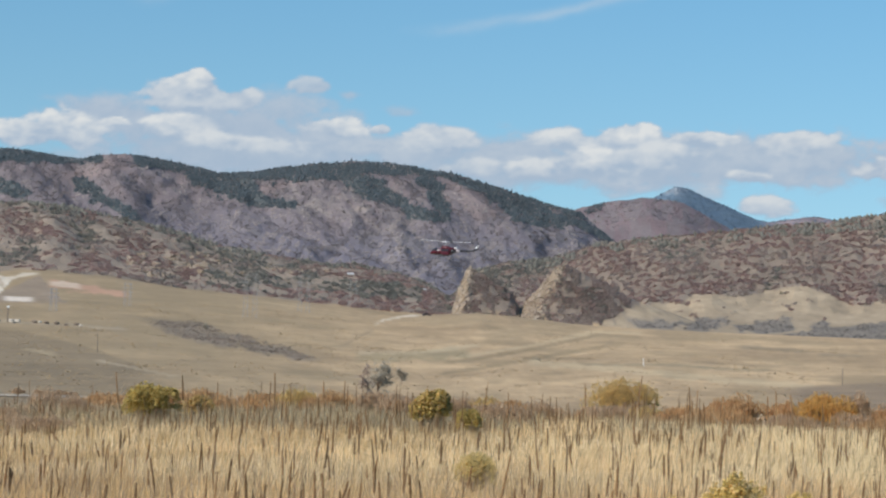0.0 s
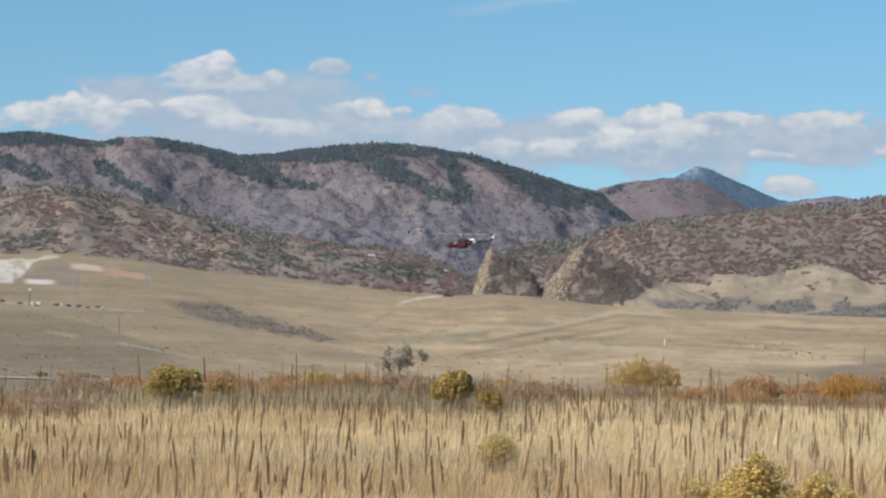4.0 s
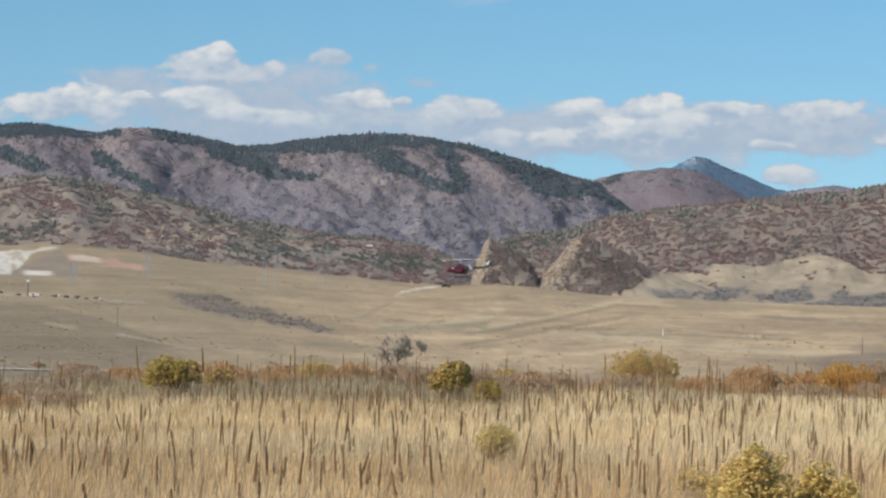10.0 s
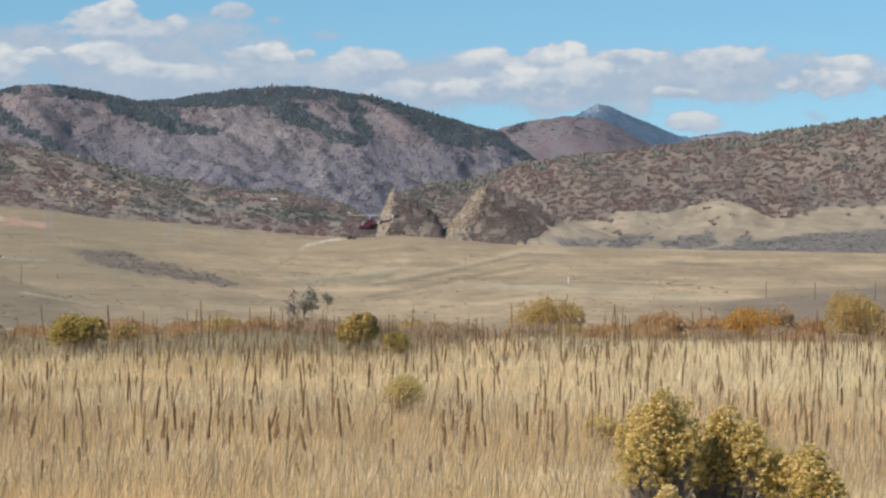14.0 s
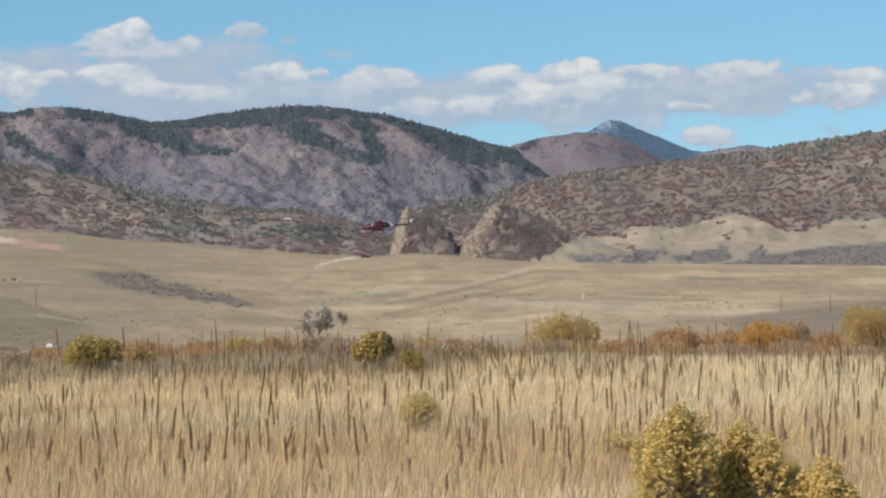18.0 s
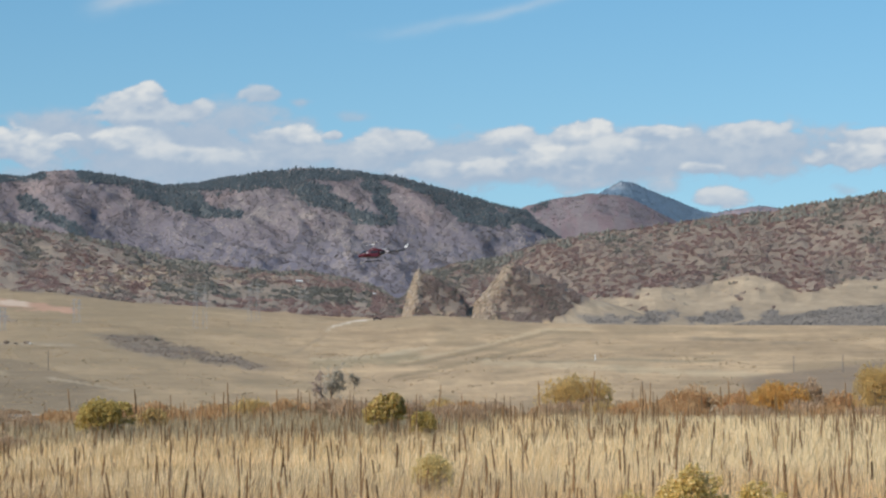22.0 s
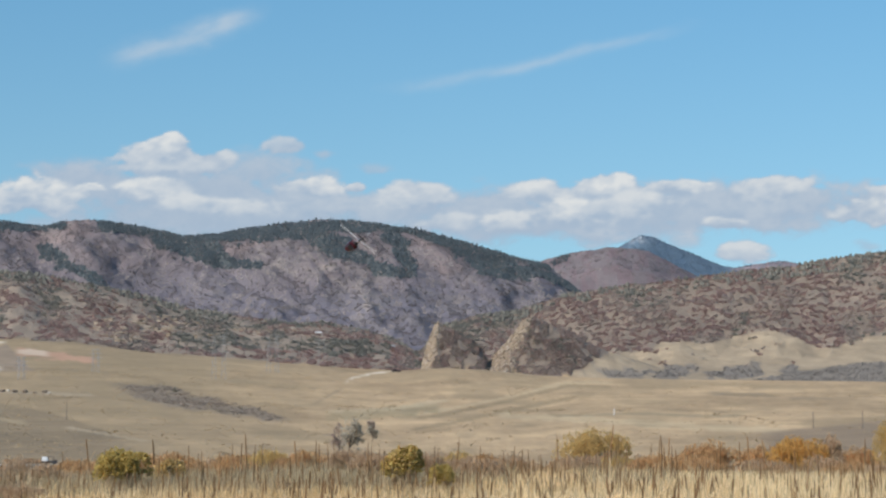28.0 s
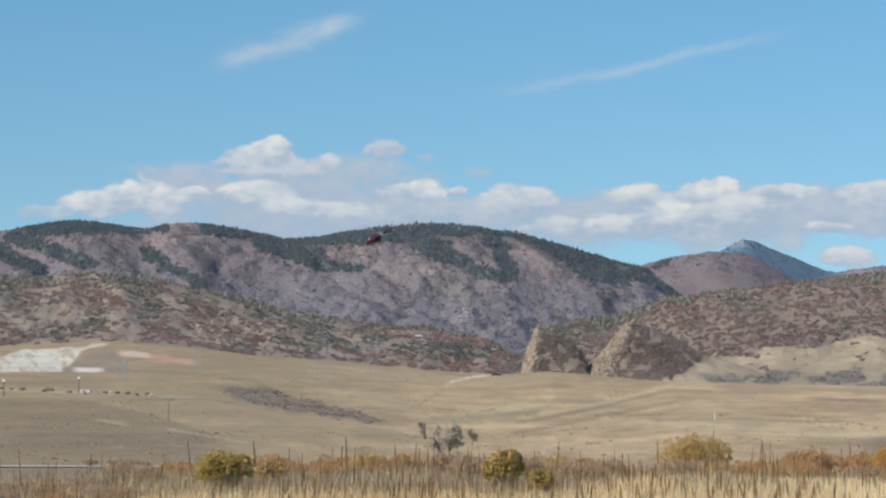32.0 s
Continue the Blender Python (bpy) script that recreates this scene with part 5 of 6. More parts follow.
STALKS_EAST = [(0.0695, 42.3, 0.82), (0.0688, 35.7, 0.64), (0.0723, 46.6, 0.66), (0.0752, 45.4, 0.7), (0.0896, 49.1, 0.63), (0.0917, 42.3, 0.82), (0.0903, 38.7, 0.68), (0.0953, 51.9, 0.65), (0.0976, 46.6, 0.66), (0.0849, 34.3, 0.58), (0.1215, 38.7, 0.59), (0.1243, 37.1, 0.48), (0.1279, 55.1, 0.61), (0.135, 40.4, 0.7), (0.1392, 27.6, 0.81), (0.1449, 42.3, 0.67), (0.1515, 46.6, 0.77), (0.1539, 51.9, 0.83), (0.1605, 41.3, 0.71), (0.1541, 30.3, 0.43), (0.1622, 37.1, 0.57), (0.1674, 27.2, 0.54), (0.1752, 28.9, 0.42), (0.1799, 46.6, 0.66), (0.0931, 24.9, 0.54), (0.174, 34.3, 0.54), (0.0766, 28.9, 0.56), (0.0825, 28, 0.55), (0.1645, 59, 0.5), (0.1444, 30.3, 0.4), (0.1823, 35.7, 0.64), (0.1778, 55.1, 0.87)]


def build_stalks():
    kinds = []
    for k in range(14):
        stem, spike = stalk_mesh(100 + k)
        st = new("mullein_stalk")
        part("stem", stem, M_STEM, st)
        part("seed_spike", spike, M_STALK, st)
        tagged(st, "dead brown mullein stalk standing in dry grass", "plant", "mullein stalks in the meadow")
        kinds.append(st)
    g = random.Random(31)
    spots = []
    while len(spots) < 190:
        u = g.uniform(-0.255, 0.22)
        d = math.sqrt(g.uniform(24 ** 2, 56 ** 2))
        dens = -0.35 + 1.9 * float(fbm(np.array([u * d / 3.0]), np.array([d / 4.0]), 3, 601)[0])
        if g.random() < dens and (d > 26 or abs(u - 0.125) > 0.06):
            spots.append((u, d))
    for n, (u, d) in enumerate(spots):
        p = place(u, d)
        tall = g.uniform(0.5, 0.88) if g.random() < 0.88 else g.uniform(1.0, 1.45)
        lean = g.gauss(0, 4) if g.random() < 0.9 else g.gauss(0, 16)
        m = pose(p.x, p.y, p.z, g.gauss(0, 4), lean, g.uniform(0, 360) if g.random() < 0.5 else 0)
        wide = g.uniform(0.6, 1.05)
        ob = kinds[n] if n < len(kinds) else copy_thing(kinds[n % len(kinds)], m)
        ob.matrix_basis = m @ Matrix.Diagonal((wide, wide, tall, 1))
    for k, (u, d, tall) in enumerate(STALKS_FAR_WEST + STALKS_WEST + STALKS_MID + STALKS_EAST):
        p = place(u, d)
        wide = g.uniform(0.85, 1.25)
        m = pose(p.x, p.y, p.z, g.gauss(0, 3), g.gauss(0, 3.5), 0)
        ob = copy_thing(kinds[k % len(kinds)], m)
        ob.matrix_basis = m @ Matrix.Diagonal((wide, wide, tall, 1))
    # tall ones that stand out above the shrubs
    for k, (u, d, tall) in enumerate(((-0.1329, 56, 1.2), (-0.0943, 55, 1.32), (-0.0974, 57, 1.05), (-0.0742, 57, 1.1), (-0.066, 56, 1.15), (0.0357, 58, 1.25), (0.0558, 57, 1.5), (0.0794, 58, 1.25), (0.0811, 59, 1.2), (0.1113, 57, 1.1), (0.1154, 58, 1.25), (0.1634, 58, 1.2), (0.139, 22.5, 1.22))):
        p = place(u, d)
        ob = copy_thing(kinds[(3 * k) % len(kinds)], pose(p.x, p.y, p.z, 0, g.gauss(0, 2), 0))
        ob.matrix_basis = pose(p.x, p.y, p.z, 0, g.gauss(0, 2), 0) @ Matrix.Diagonal((1.15, 1.15, tall, 1))
    # the many further ones
    g = np.random.default_rng(77)
    bases = []
    for k in range(6):
        stem, spike = stalk_mesh(200 + k)
        bmesh.ops.triangulate(spike, faces=spike.faces)
        bmesh.ops.triangulate(stem, faces=stem.faces)
        spike.verts.index_update(), stem.verts.index_update()
        bases.append((np.array([p.co[:] for p in spike.verts]), np.array([[p.index for p in q.verts] for q in spike.faces]), np.array([p.co[:] for p in stem.verts]), np.array([[p.index for p in q.verts] for q in stem.faces])))
        spike.free(), stem.free()
    pieces, stems = [], []
    for k, (vv, ff, sv, sf) in enumerate(bases):
        n = 230
        u = g.uniform(-0.26, 0.225, n)
        d = np.sqrt(g.uniform(45 ** 2, 71 ** 2, n))
        x = u * d
        keep = fbm(x / 4, d / 5, 3, 611) + 0.3 * (g.random(n) - 0.5) + 0.12 * smooth(70, 60, d) + 0.14 * smooth(0.03, 0.08, u) > 0.52
        x, d = x[keep], d[keep]
        h = np.where(g.random(len(x)) < 0.9, g.uniform(0.42, 0.68, len(x)), g.uniform(0.75, 1.25, len(x)))
        w = g.uniform(0.4, 0.8, len(x))
        turn = g.uniform(0, 6.28, len(x))
        pieces.append(scatter(vv, ff, np.stack([x, d, height_at(x, d)], -1), np.stack([w, w, h], -1), turn))
        stems.append(scatter(sv, sf, np.stack([x, d, height_at(x, d)], -1), np.stack([w, w, h], -1), turn))
    for k, (vv, ff, sv, sf) in enumerate(bases):
        n = 24
        x, d = g.uniform(-0.26, 0.225, n), np.sqrt(g.uniform(24 ** 2, 46 ** 2, n))
        x = x * d
        h, w = g.uniform(0.4, 0.75, n), g.uniform(0.5, 1.0, n)
        turn = g.uniform(0, 6.28, n)
        pieces.append(scatter(vv, ff, np.stack([x, d, height_at(x, d)], -1), np.stack([w, w, h], -1), turn))
        stems.append(scatter(sv, sf, np.stack([x, d, height_at(x, d)], -1), np.stack([w, w, h], -1), turn))
    tagged(sheet("mullein_stems", *merge(stems), M_STEM), "pale dry stems under the mullein spikes", "plants", kind="stuff")
    ob = sheet("mullein_stand", *merge(pieces), M_STALK)
    tagged(ob, "many dead brown mullein stalks across the far meadow", "plants", kind="stuff")


def build_bush(name, across, distance, width, height, leaf, count, clump, label, stem_mat=None, lobes=4, seed=1, category="shrub", group="", bloom=None, upright=1.0, hollow=False):
    """A rounded shrub: fanning stems and a crown of many small clumps in uneven lobes."""
    g = np.random.default_rng(seed)
    p = place(across, distance)
    bush = new(name)
    bush.location = p
    cs = np.stack([g.uniform(-0.5, 0.5, lobes) * width * 0.62, g.uniform(-0.4, 0.4, lobes) * width * 0.6, height * g.uniform(0.38, 0.68, lobes)], -1)
    cs[:, 2] = height * (0.62 - 0.13 * np.abs(cs[:, 0]) / (0.31 * width)) * g.uniform(0.85, 1.05, lobes)
    cs[0] = (0, 0, height * 0.58)
    rad = np.stack([width * g.uniform(0.17, 0.34, lobes), width * g.uniform(0.17, 0.34, lobes), height * g.uniform(0.22, 0.45, lobes)], -1)
    which = g.integers(0, lobes, count)
    d = g.normal(size=(count, 3))
    d /= np.linalg.norm(d, axis=1)[:, None]
    d[:, 2] = np.where(d[:, 2] < -0.35, -d[:, 2], d[:, 2])
    shell = g.uniform(0.55, 1.04, count) ** 0.7
    pts = cs[which] + d * rad[which] * shell[:, None]
    pts[:, 2] = np.clip(pts[:, 2], height * (0.20 if hollow else 0.12), height * 1.02)
    if hollow:
        pts[:, 2] += height * 0.22 * (g.random(count) - 0.4) * (pts[:, 2] < height * 0.40)
    size = clump * g.uniform(0.55, 1.3, count)
    shapes = lumps(30, seed + 50, 0.5)
    leafy, leaf_faces = sprigs(30, seed + 80)
    v, f = scatter(leafy[g.integers(0, 30, count)], leaf_faces, pts, np.stack([size / upright ** 0.5, size / upright ** 0.5, size * upright * g.uniform(0.6, 1.1, count)], -1), g.uniform(0, 6.28, count))
    tagged(sheet("crown", v, f, leaf, bush), kind="stuff")
    if bloom:
        top = pts[(d[:, 2] > 0.0) & (shell > 0.8)] * np.array([1.03, 1.03, 1.02])
        top = top[::2]
        nt = len(top)
        size = clump * g.uniform(1.9, 3.4, nt)
        v, f = scatter(shapes[g.integers(0, 30, nt)], ICO_F, top, np.stack([size, size, size * 0.8], -1) * 0.36, g.uniform(0, 6.28, nt))
        tagged(sheet("bloom", v, f, bloom, bush), "clustered pale flower heads", kind="stuff")
    n = max(30, count // 6)
    ends = pts[g.integers(0, count, n)]
    a = g.uniform(0, 6.28, n)
    foot = np.stack([np.cos(a) * width * 0.07, np.sin(a) * width * 0.07, 0 * a - 0.03], -1)
    w = 0.0035 + 0.002 * g.random(n) + width * 0.0012
    side = np.stack([w, 0 * w, 0 * w], -1)
    sy = np.stack([0 * w, w, 0 * w], -1)
    mid = foot * 0.4 + ends * 0.6 + g.normal(0, 0.03 * width, (n, 3))
    v = np.stack([foot - side, foot + side, foot + sy, mid - side, mid + side, mid + sy, ends], 1).reshape(-1, 3)
    k = np.arange(n)[:, None] * 7
    f = np.concatenate([k + np.array([q]) for q in ((0, 1, 4), (0, 4, 3), (1, 2, 5), (1, 5, 4), (2, 0, 3), (2, 3, 5), (3, 4, 6), (4, 5, 6), (5, 3, 6))])
    tagged(sheet("stem_fan", v, f, stem_mat or M_STEM, bush), kind="stuff")
    tagged(bush, label, category, group)
    return bush


def build_bushes():
    # tall rabbitbrush clump close to the camera
    bloom = "yellow-tan flowering rabbitbrush in dry grass"
    near = "rabbitbrush clump"
    build_bush("rabbitbrush", 0.0990, 19.0, 0.72, 1.25, M_BRUSHLEAF, 4400, 0.015, "tall yellow-tan flowering rabbitbrush in dry grass", lobes=11, seed=3, group=near, bloom=M_FLOWER, stem_mat=M_BARK, hollow=True)
    build_bush("rabbitbrush", 0.1250, 19.4, 0.72, 1.08, M_BRUSHLEAF, 4200, 0.015, bloom, lobes=10, seed=4, group=near, bloom=M_FLOWER, stem_mat=M_BARK, hollow=True)
    build_bush("rabbitbrush", 0.1605, 19.2, 0.56, 0.86, M_BRUSHLEAF, 2800, 0.015, bloom, lobes=6, seed=5, group=near, bloom=M_FLOWER, stem_mat=M_BARK, hollow=True)
    build_bush("rabbitbrush", 0.1030, 17.6, 0.46, 0.66, M_FLOWER, 900, 0.017, "low pale rabbitbrush beside the tall clump", lobes=4, seed=6, group=near, bloom=M_FLOWER)
    build_bush("rabbitbrush", 0.1440, 19.8, 0.32, 0.92, M_BRUSHLEAF, 900, 0.012, "thin olive rabbitbrush between flowering ones", lobes=4, seed=7, group=near)
    build_bush("rabbitbrush", 0.0735, 27.5, 0.70, 0.68, M_FLOWER, 260, 0.022, "sparse pale rabbitbrush half hidden in grass", lobes=5, seed=8)
    build_bush("rabbitbrush", -0.0105, 33.0, 0.66, 0.80, M_PALEOLIVE, 1500, 0.014, "small olive-yellow rabbitbrush in dry grass", lobes=5, seed=9)
    build_bush("rabbitbrush", -0.0285, 52.0, 1.05, 1.24, M_OLIVE, 1700, 0.028, "rounded golden rabbitbrush at the meadow's edge", lobes=7, seed=10, bloom=M_GOLD)
    build_bush("rabbitbrush", -0.0120, 51.5, 0.62, 0.82, M_OLIVE, 520, 0.032, "low olive rabbitbrush beside a golden one", lobes=4, seed=11)
    build_bush("rabbitbrush", -0.1465, 53.0, 1.28, 1.10, M_OLIVE, 1300, 0.036, "olive-gold rabbitbrush at the meadow's edge", lobes=7, seed=12)
    build_bush("rabbitbrush", -0.1270, 55.0, 0.8, 0.78, M_GOLD, 500, 0.034, "low golden rabbitbrush at the meadow's edge", lobes=4, seed=13)
    edge = "shrubs along the meadow's edge"
    rows = [(0.052, 71, 2.4, 1.75, M_GOLD, "golden willow shrub above the meadow's edge"), (0.098, 71, 1.9, 1.4, M_RUST, "rust-brown shrub above the meadow's edge"), (0.133, 70, 1.9, 1.55, M_ORANGE, "bright orange autumn shrub above the meadow's edge"),
            (0.119, 71, 1.3, 1.3, M_RUST, "rust-brown shrub beside an orange one"), (0.148, 70, 0.8, 1.65, M_SAGE, "dark twiggy shrub beside an orange one"), (0.160, 72, 1.8, 1.4, M_RUST, "rust-brown shrub above the meadow's edge"),
            (0.178, 70, 2.1, 2.05, M_GOLD, "tall golden shrub above the meadow's edge"), (0.197, 72, 1.7, 1.7, M_SAGE, "grey-mauve leafless shrub at the meadow's edge"), (0.212, 72, 1.7, 1.75, M_RUST, "rust shrub above the meadow's edge")]
    for k, (a, d, w, h, m, label) in enumerate(rows):
        build_bush("edge_shrub", a, d, w, h, m, int(1700 * w), 0.026, label, M_STEM, 12, 30 + k, group=edge, upright=1.7)
    g = random.Random(9)
    for k in range(96):
        a = -0.25 + 0.475 * (k + g.uniform(-0.4, 0.4)) / 96
        d = g.uniform(58, 68) if a > -0.19 else g.uniform(48, 58)
        if a > 0.02 and g.random() < 0.45:
            continue
        d = d + (6 if a > 0.02 else 0)
        m = M_RUST if g.random() < 0.68 else (M_SAGE if g.random() < 0.65 else M_GOLD)
        if a < -0.17 and g.random() < 0.7:
            m = M_SAGE
        if -0.06 < a < 0.05 and g.random() < 0.55:
            m = M_SAGE
        word = {M_RUST: "low rust-brown shrub at the meadow's edge", M_SAGE: "low grey twiggy shrub at the meadow's edge", M_GOLD: "low golden shrub at the meadow's edge"}[m]
        build_bush("edge_shrub", a, d, g.uniform(1.1, 1.9), g.uniform(0.6, 0.9) if a > -0.19 else g.uniform(0.5, 0.72), m, 640, 0.024 if a > -0.17 else 0.019, word, M_STEM, 6, 60 + k, group=edge, upright=2.4)


# ---- things on the land beyond ----
def build_tree(bearing, elevation, tall, wide, leaf, label, seed, density=520):
    g = random.Random(seed)
    p, r = in_sight(bearing, elevation)
    tree = new("tree")
    tree.location = p
    bm = bmesh.new()
    rod(bm, (0, 0, -0.2), (0.05 * tall, 0, 0.45 * tall), 0.022 * tall, 0.014 * tall, 8)
    part("trunk", bm, M_BARK, tree)
    ends = []
    for k in range(9):
        a, z = g.uniform(0, 6.28), g.uniform(0.2, 0.45) * tall
        e = Vector((math.cos(a) * wide * g.uniform(0.2, 0.42), math.sin(a) * wide * g.uniform(0.2, 0.42), tall * g.uniform(0.28, 0.92)))
        bm = bmesh.new()
        mid = Vector((0.03 * tall, 0, z)).lerp(e, 0.5) + Vector((0, 0, 0.06 * tall))
        rod(bm, (0.03 * tall, 0, z), mid, 0.016 * tall, 0.011 * tall, 5)
        rod(bm, mid, e, 0.011 * tall, 0.005 * tall, 5)
        part("limb", bm, M_BARK, tree)
        ends.append(e)
    h = np.random.default_rng(seed)
    c = np.array([list(e) for e in ends])[h.integers(0, 9, density)]
    pts = c + h.normal(0, 1, (density, 3)) * np.array([wide * 0.13, wide * 0.13, tall * 0.11])
    size = 0.034 * tall * h.uniform(0.5, 1.4, density)
    leafy, leaf_faces = sprigs(20, seed)
    v, f = scatter(leafy[h.integers(0, 20, density)], leaf_faces, pts, np.stack([size, size, size * 0.7], -1), h.uniform(0, 6.28, density))
    tagged(sheet("crown", v, f, leaf, tree), kind="stuff")
    tagged(tree, label, "tree")


def build_pylon(bearing, foot, top):
    p, r = in_sight(bearing, foot, 900)
    tall = r * (math.tan(radians(top)) - math.tan(radians(foot)))
    pylon = new("power_pylon")
    pylon.location = p
    for side in (-1, 1):
        bm = bmesh.new()
        x = side * tall * 0.11
        for sx in (-1, 1):
            for sy in (-1, 1):
                rod(bm, (x + sx * 0.055 * tall, sy * 0.055 * tall, -0.5), (x + sx * 0.02 * tall, sy * 0.02 * tall, tall), 0.07, 0.05, 4)
        for k in range(8):
            z0, z1 = tall * k / 8, tall * (k + 1) / 8
            w0, w1 = tall * (0.055 - 0.035 * k / 8), tall * (0.055 - 0.035 * (k + 1) / 8)
            s = 1 if k % 2 else -1
            for sy in (-1, 1):
                rod(bm, (x - s * w0, sy * w0, z0), (x + s * w1, sy * w1, z1), 0.035, 0.035, 4)
        part("lattice_mast", bm, M_GALV, pylon)
    for z, w in ((0.98, 0.20), (0.80, 0.26), (0.62, 0.26)):
        bm = bmesh.new()
        rod(bm, (-w * tall, 0, z * tall), (w * tall, 0, z * tall), 0.09, 0.09, 4)
        rod(bm, (-w * tall, 0, z * tall), (0, 0, (z + 0.05) * tall), 0.05, 0.05, 4)
        rod(bm, (w * tall, 0, z * tall), (0, 0, (z + 0.05) * tall), 0.05, 0.05, 4)
        part("crossarm", bm, M_GALV, pylon)
    tagged(pylon, "pale twin-mast steel lattice power pylon on the grass slope", "pylon", "power pylons")


def build_pole(name, bearing, foot, top, radius, mat, label, category, arm=0.0, group=""):
    p, r = in_sight(bearing, foot)
    tall = r * (math.tan(radians(top)) - math.tan(radians(foot)))
    pole = new(name)
    pole.location = p
    bm = bmesh.new()
    rod(bm, (0, 0, -0.3), (0, 0, tall), radius, radius * 0.75, 8)
    part("shaft", bm, mat, pole)
    if arm:
        bm = bmesh.new()
        box(bm, -arm, arm, -0.25, 0.25, tall - 0.1, tall + 0.55, 0.08)
        part("head", bm, M_WHITE if name == "lamp_post" else mat, pole)
    tagged(pole, label, category, group)


def build_truck(bearing, elevation):
    p, r = in_sight(bearing, elevation, 900)
    truck = new("pickup_truck")
    truck.location = p
    bm = bmesh.new()
    box(bm, -2.7, 2.7, -0.95, 0.95, 0.45, 1.15, 0.12)
    part("body", bm, M_DARKCAR, truck)
    bm = bmesh.new()
    box(bm, -1.5, 0.7, -0.85, 0.85, 1.1, 1.95, 0.22)
    part("cab", bm, M_DARKCAR, truck)
    for side in (-1, 1):
        bm = bmesh.new()
        box(bm, -1.2, 0.45, side * 0.84 - 0.03, side * 0.84 + 0.03, 1.25, 1.72, 0.03)
        part("side_window", bm, M_GLASS, truck)
        for x in (-1.75, 1.75):
            bm = bmesh.new()
            rod(bm, (x, side * 0.78, 0.4), (x, side * 1.0, 0.4), 0.42, 0.42, 16)
            part("wheel", bm, M_BLACK, truck)
    tagged(truck, "dark pickup truck parked on the ridge track", "truck")


def build_trailer(bearing, elevation):
    p, r = in_sight(bearing, elevation)
    t = new("white_trailer")
    t.location = p
    bm = bmesh.new()
    box(bm, -1.9, 1.9, -1.0, 1.0, 0.4, 1.5, 0.15)
    part("shell", bm, M_PALEROCK, t)
    bm = bmesh.new()
    box(bm, -0.9, 0.2, -1.04, -0.98, 0.9, 1.3, 0.02)
    part("window", bm, M_GLASS, t)
    for y in (-0.9, 0.9):
        bm = bmesh.new()
        rod(bm, (0, y - 0.1, 0.35), (0, y + 0.1, 0.35), 0.36, 0.36, 14)
        part("wheel", bm, M_BLACK, t)
    tagged(t, "small cream trailer parked beside the boulder row", "trailer")


def build_boulders():
    g = random.Random(4)
    row = "boulders and parked cars along the far road"
    shapes = lumps(8, 15, 0.3)
    b = -14.1
    for k in range(20):
        b += g.choice((0.09, 0.14, 0.24, 0.32, 0.42))
        e = -0.66 - 0.03 * (b + 11.5) + g.uniform(-0.015, 0.015)
        p, r = in_sight(b, e)
        s = g.uniform(0.5, 1.1)
        mat = g.choice((M_DARKROCK, M_DARKROCK, M_DARKROCK, M_PALEROCK))
        v = shapes[k % 8] * np.array([s * 1.5, s, s * 0.8]) + np.array([0, 0, s * 0.5])
        ob = sheet("boulder", v, ICO_F, mat, flat=False)
        ob.location = p
        tagged(ob, "dark brown boulder beside the far road" if mat is M_DARKROCK else "pale boulder beside the far road", "boulder", row)


def build_house(bearing, elevation, size, label):
    p, r = in_sight(bearing, elevation, 1700)
    h = new("house")
    h.location = p
    bm = bmesh.new()
    box(bm, -size, size, -size * 0.6, size * 0.6, -1.5, size * 0.62)
    part("wall", bm, M_PALEROCK, h)
    bm = bmesh.new()
    vs = [bm.verts.new(c) for c in ((-size * 1.1, -size * 0.75, size * 0.6), (size * 1.1, -size * 0.75, size * 0.6), (size * 1.1, size * 0.75, size * 0.6), (-size * 1.1, size * 0.75, size * 0.6), (-size * 1.1, 0, size * 1.05), (size * 1.1, 0, size * 1.05))]
    for q in ((0, 1, 5, 4), (2, 3, 4, 5), (1, 2, 5), (3, 0, 4), (3, 2, 1, 0)):
        bm.faces.new([vs[k] for k in q])
    part("roof", bm, M_PALEROOF, h)
    for x in (-0.5, 0.45):
        bm = bmesh.new()
        box(bm, size * x - 0.5, size * x + 0.5, -size * 0.6 - 0.06, -size * 0.6 + 0.02, size * 0.1, size * 0.42)
        part("window", bm, M_GLASS, h)
    tagged(h, label, "house")


def build_road():
    b = np.arange(-16, -4.9, 0.1)
    mid = 300.0
    rows = []
    for k in (-3.4, 0, 3.4):
        a = np.radians(b)
        r = np.full_like(b, mid + k)
        rows.append(np.stack([r * np.sin(a), r * np.cos(a), ground_height(b, r) + 0.12], -1))
    n = len(b)
    v = np.concatenate(rows)
    q = np.arange(n - 1)
    f = np.concatenate([np.stack([q + s * n, q + 1 + s * n, q + 1 + (s + 1) * n, q + (s + 1) * n], -1) for s in (0, 1)])
    tagged(sheet("road", v, f, M_ROAD), "pale grey two-lane road below the meadow", "road", kind="structure")


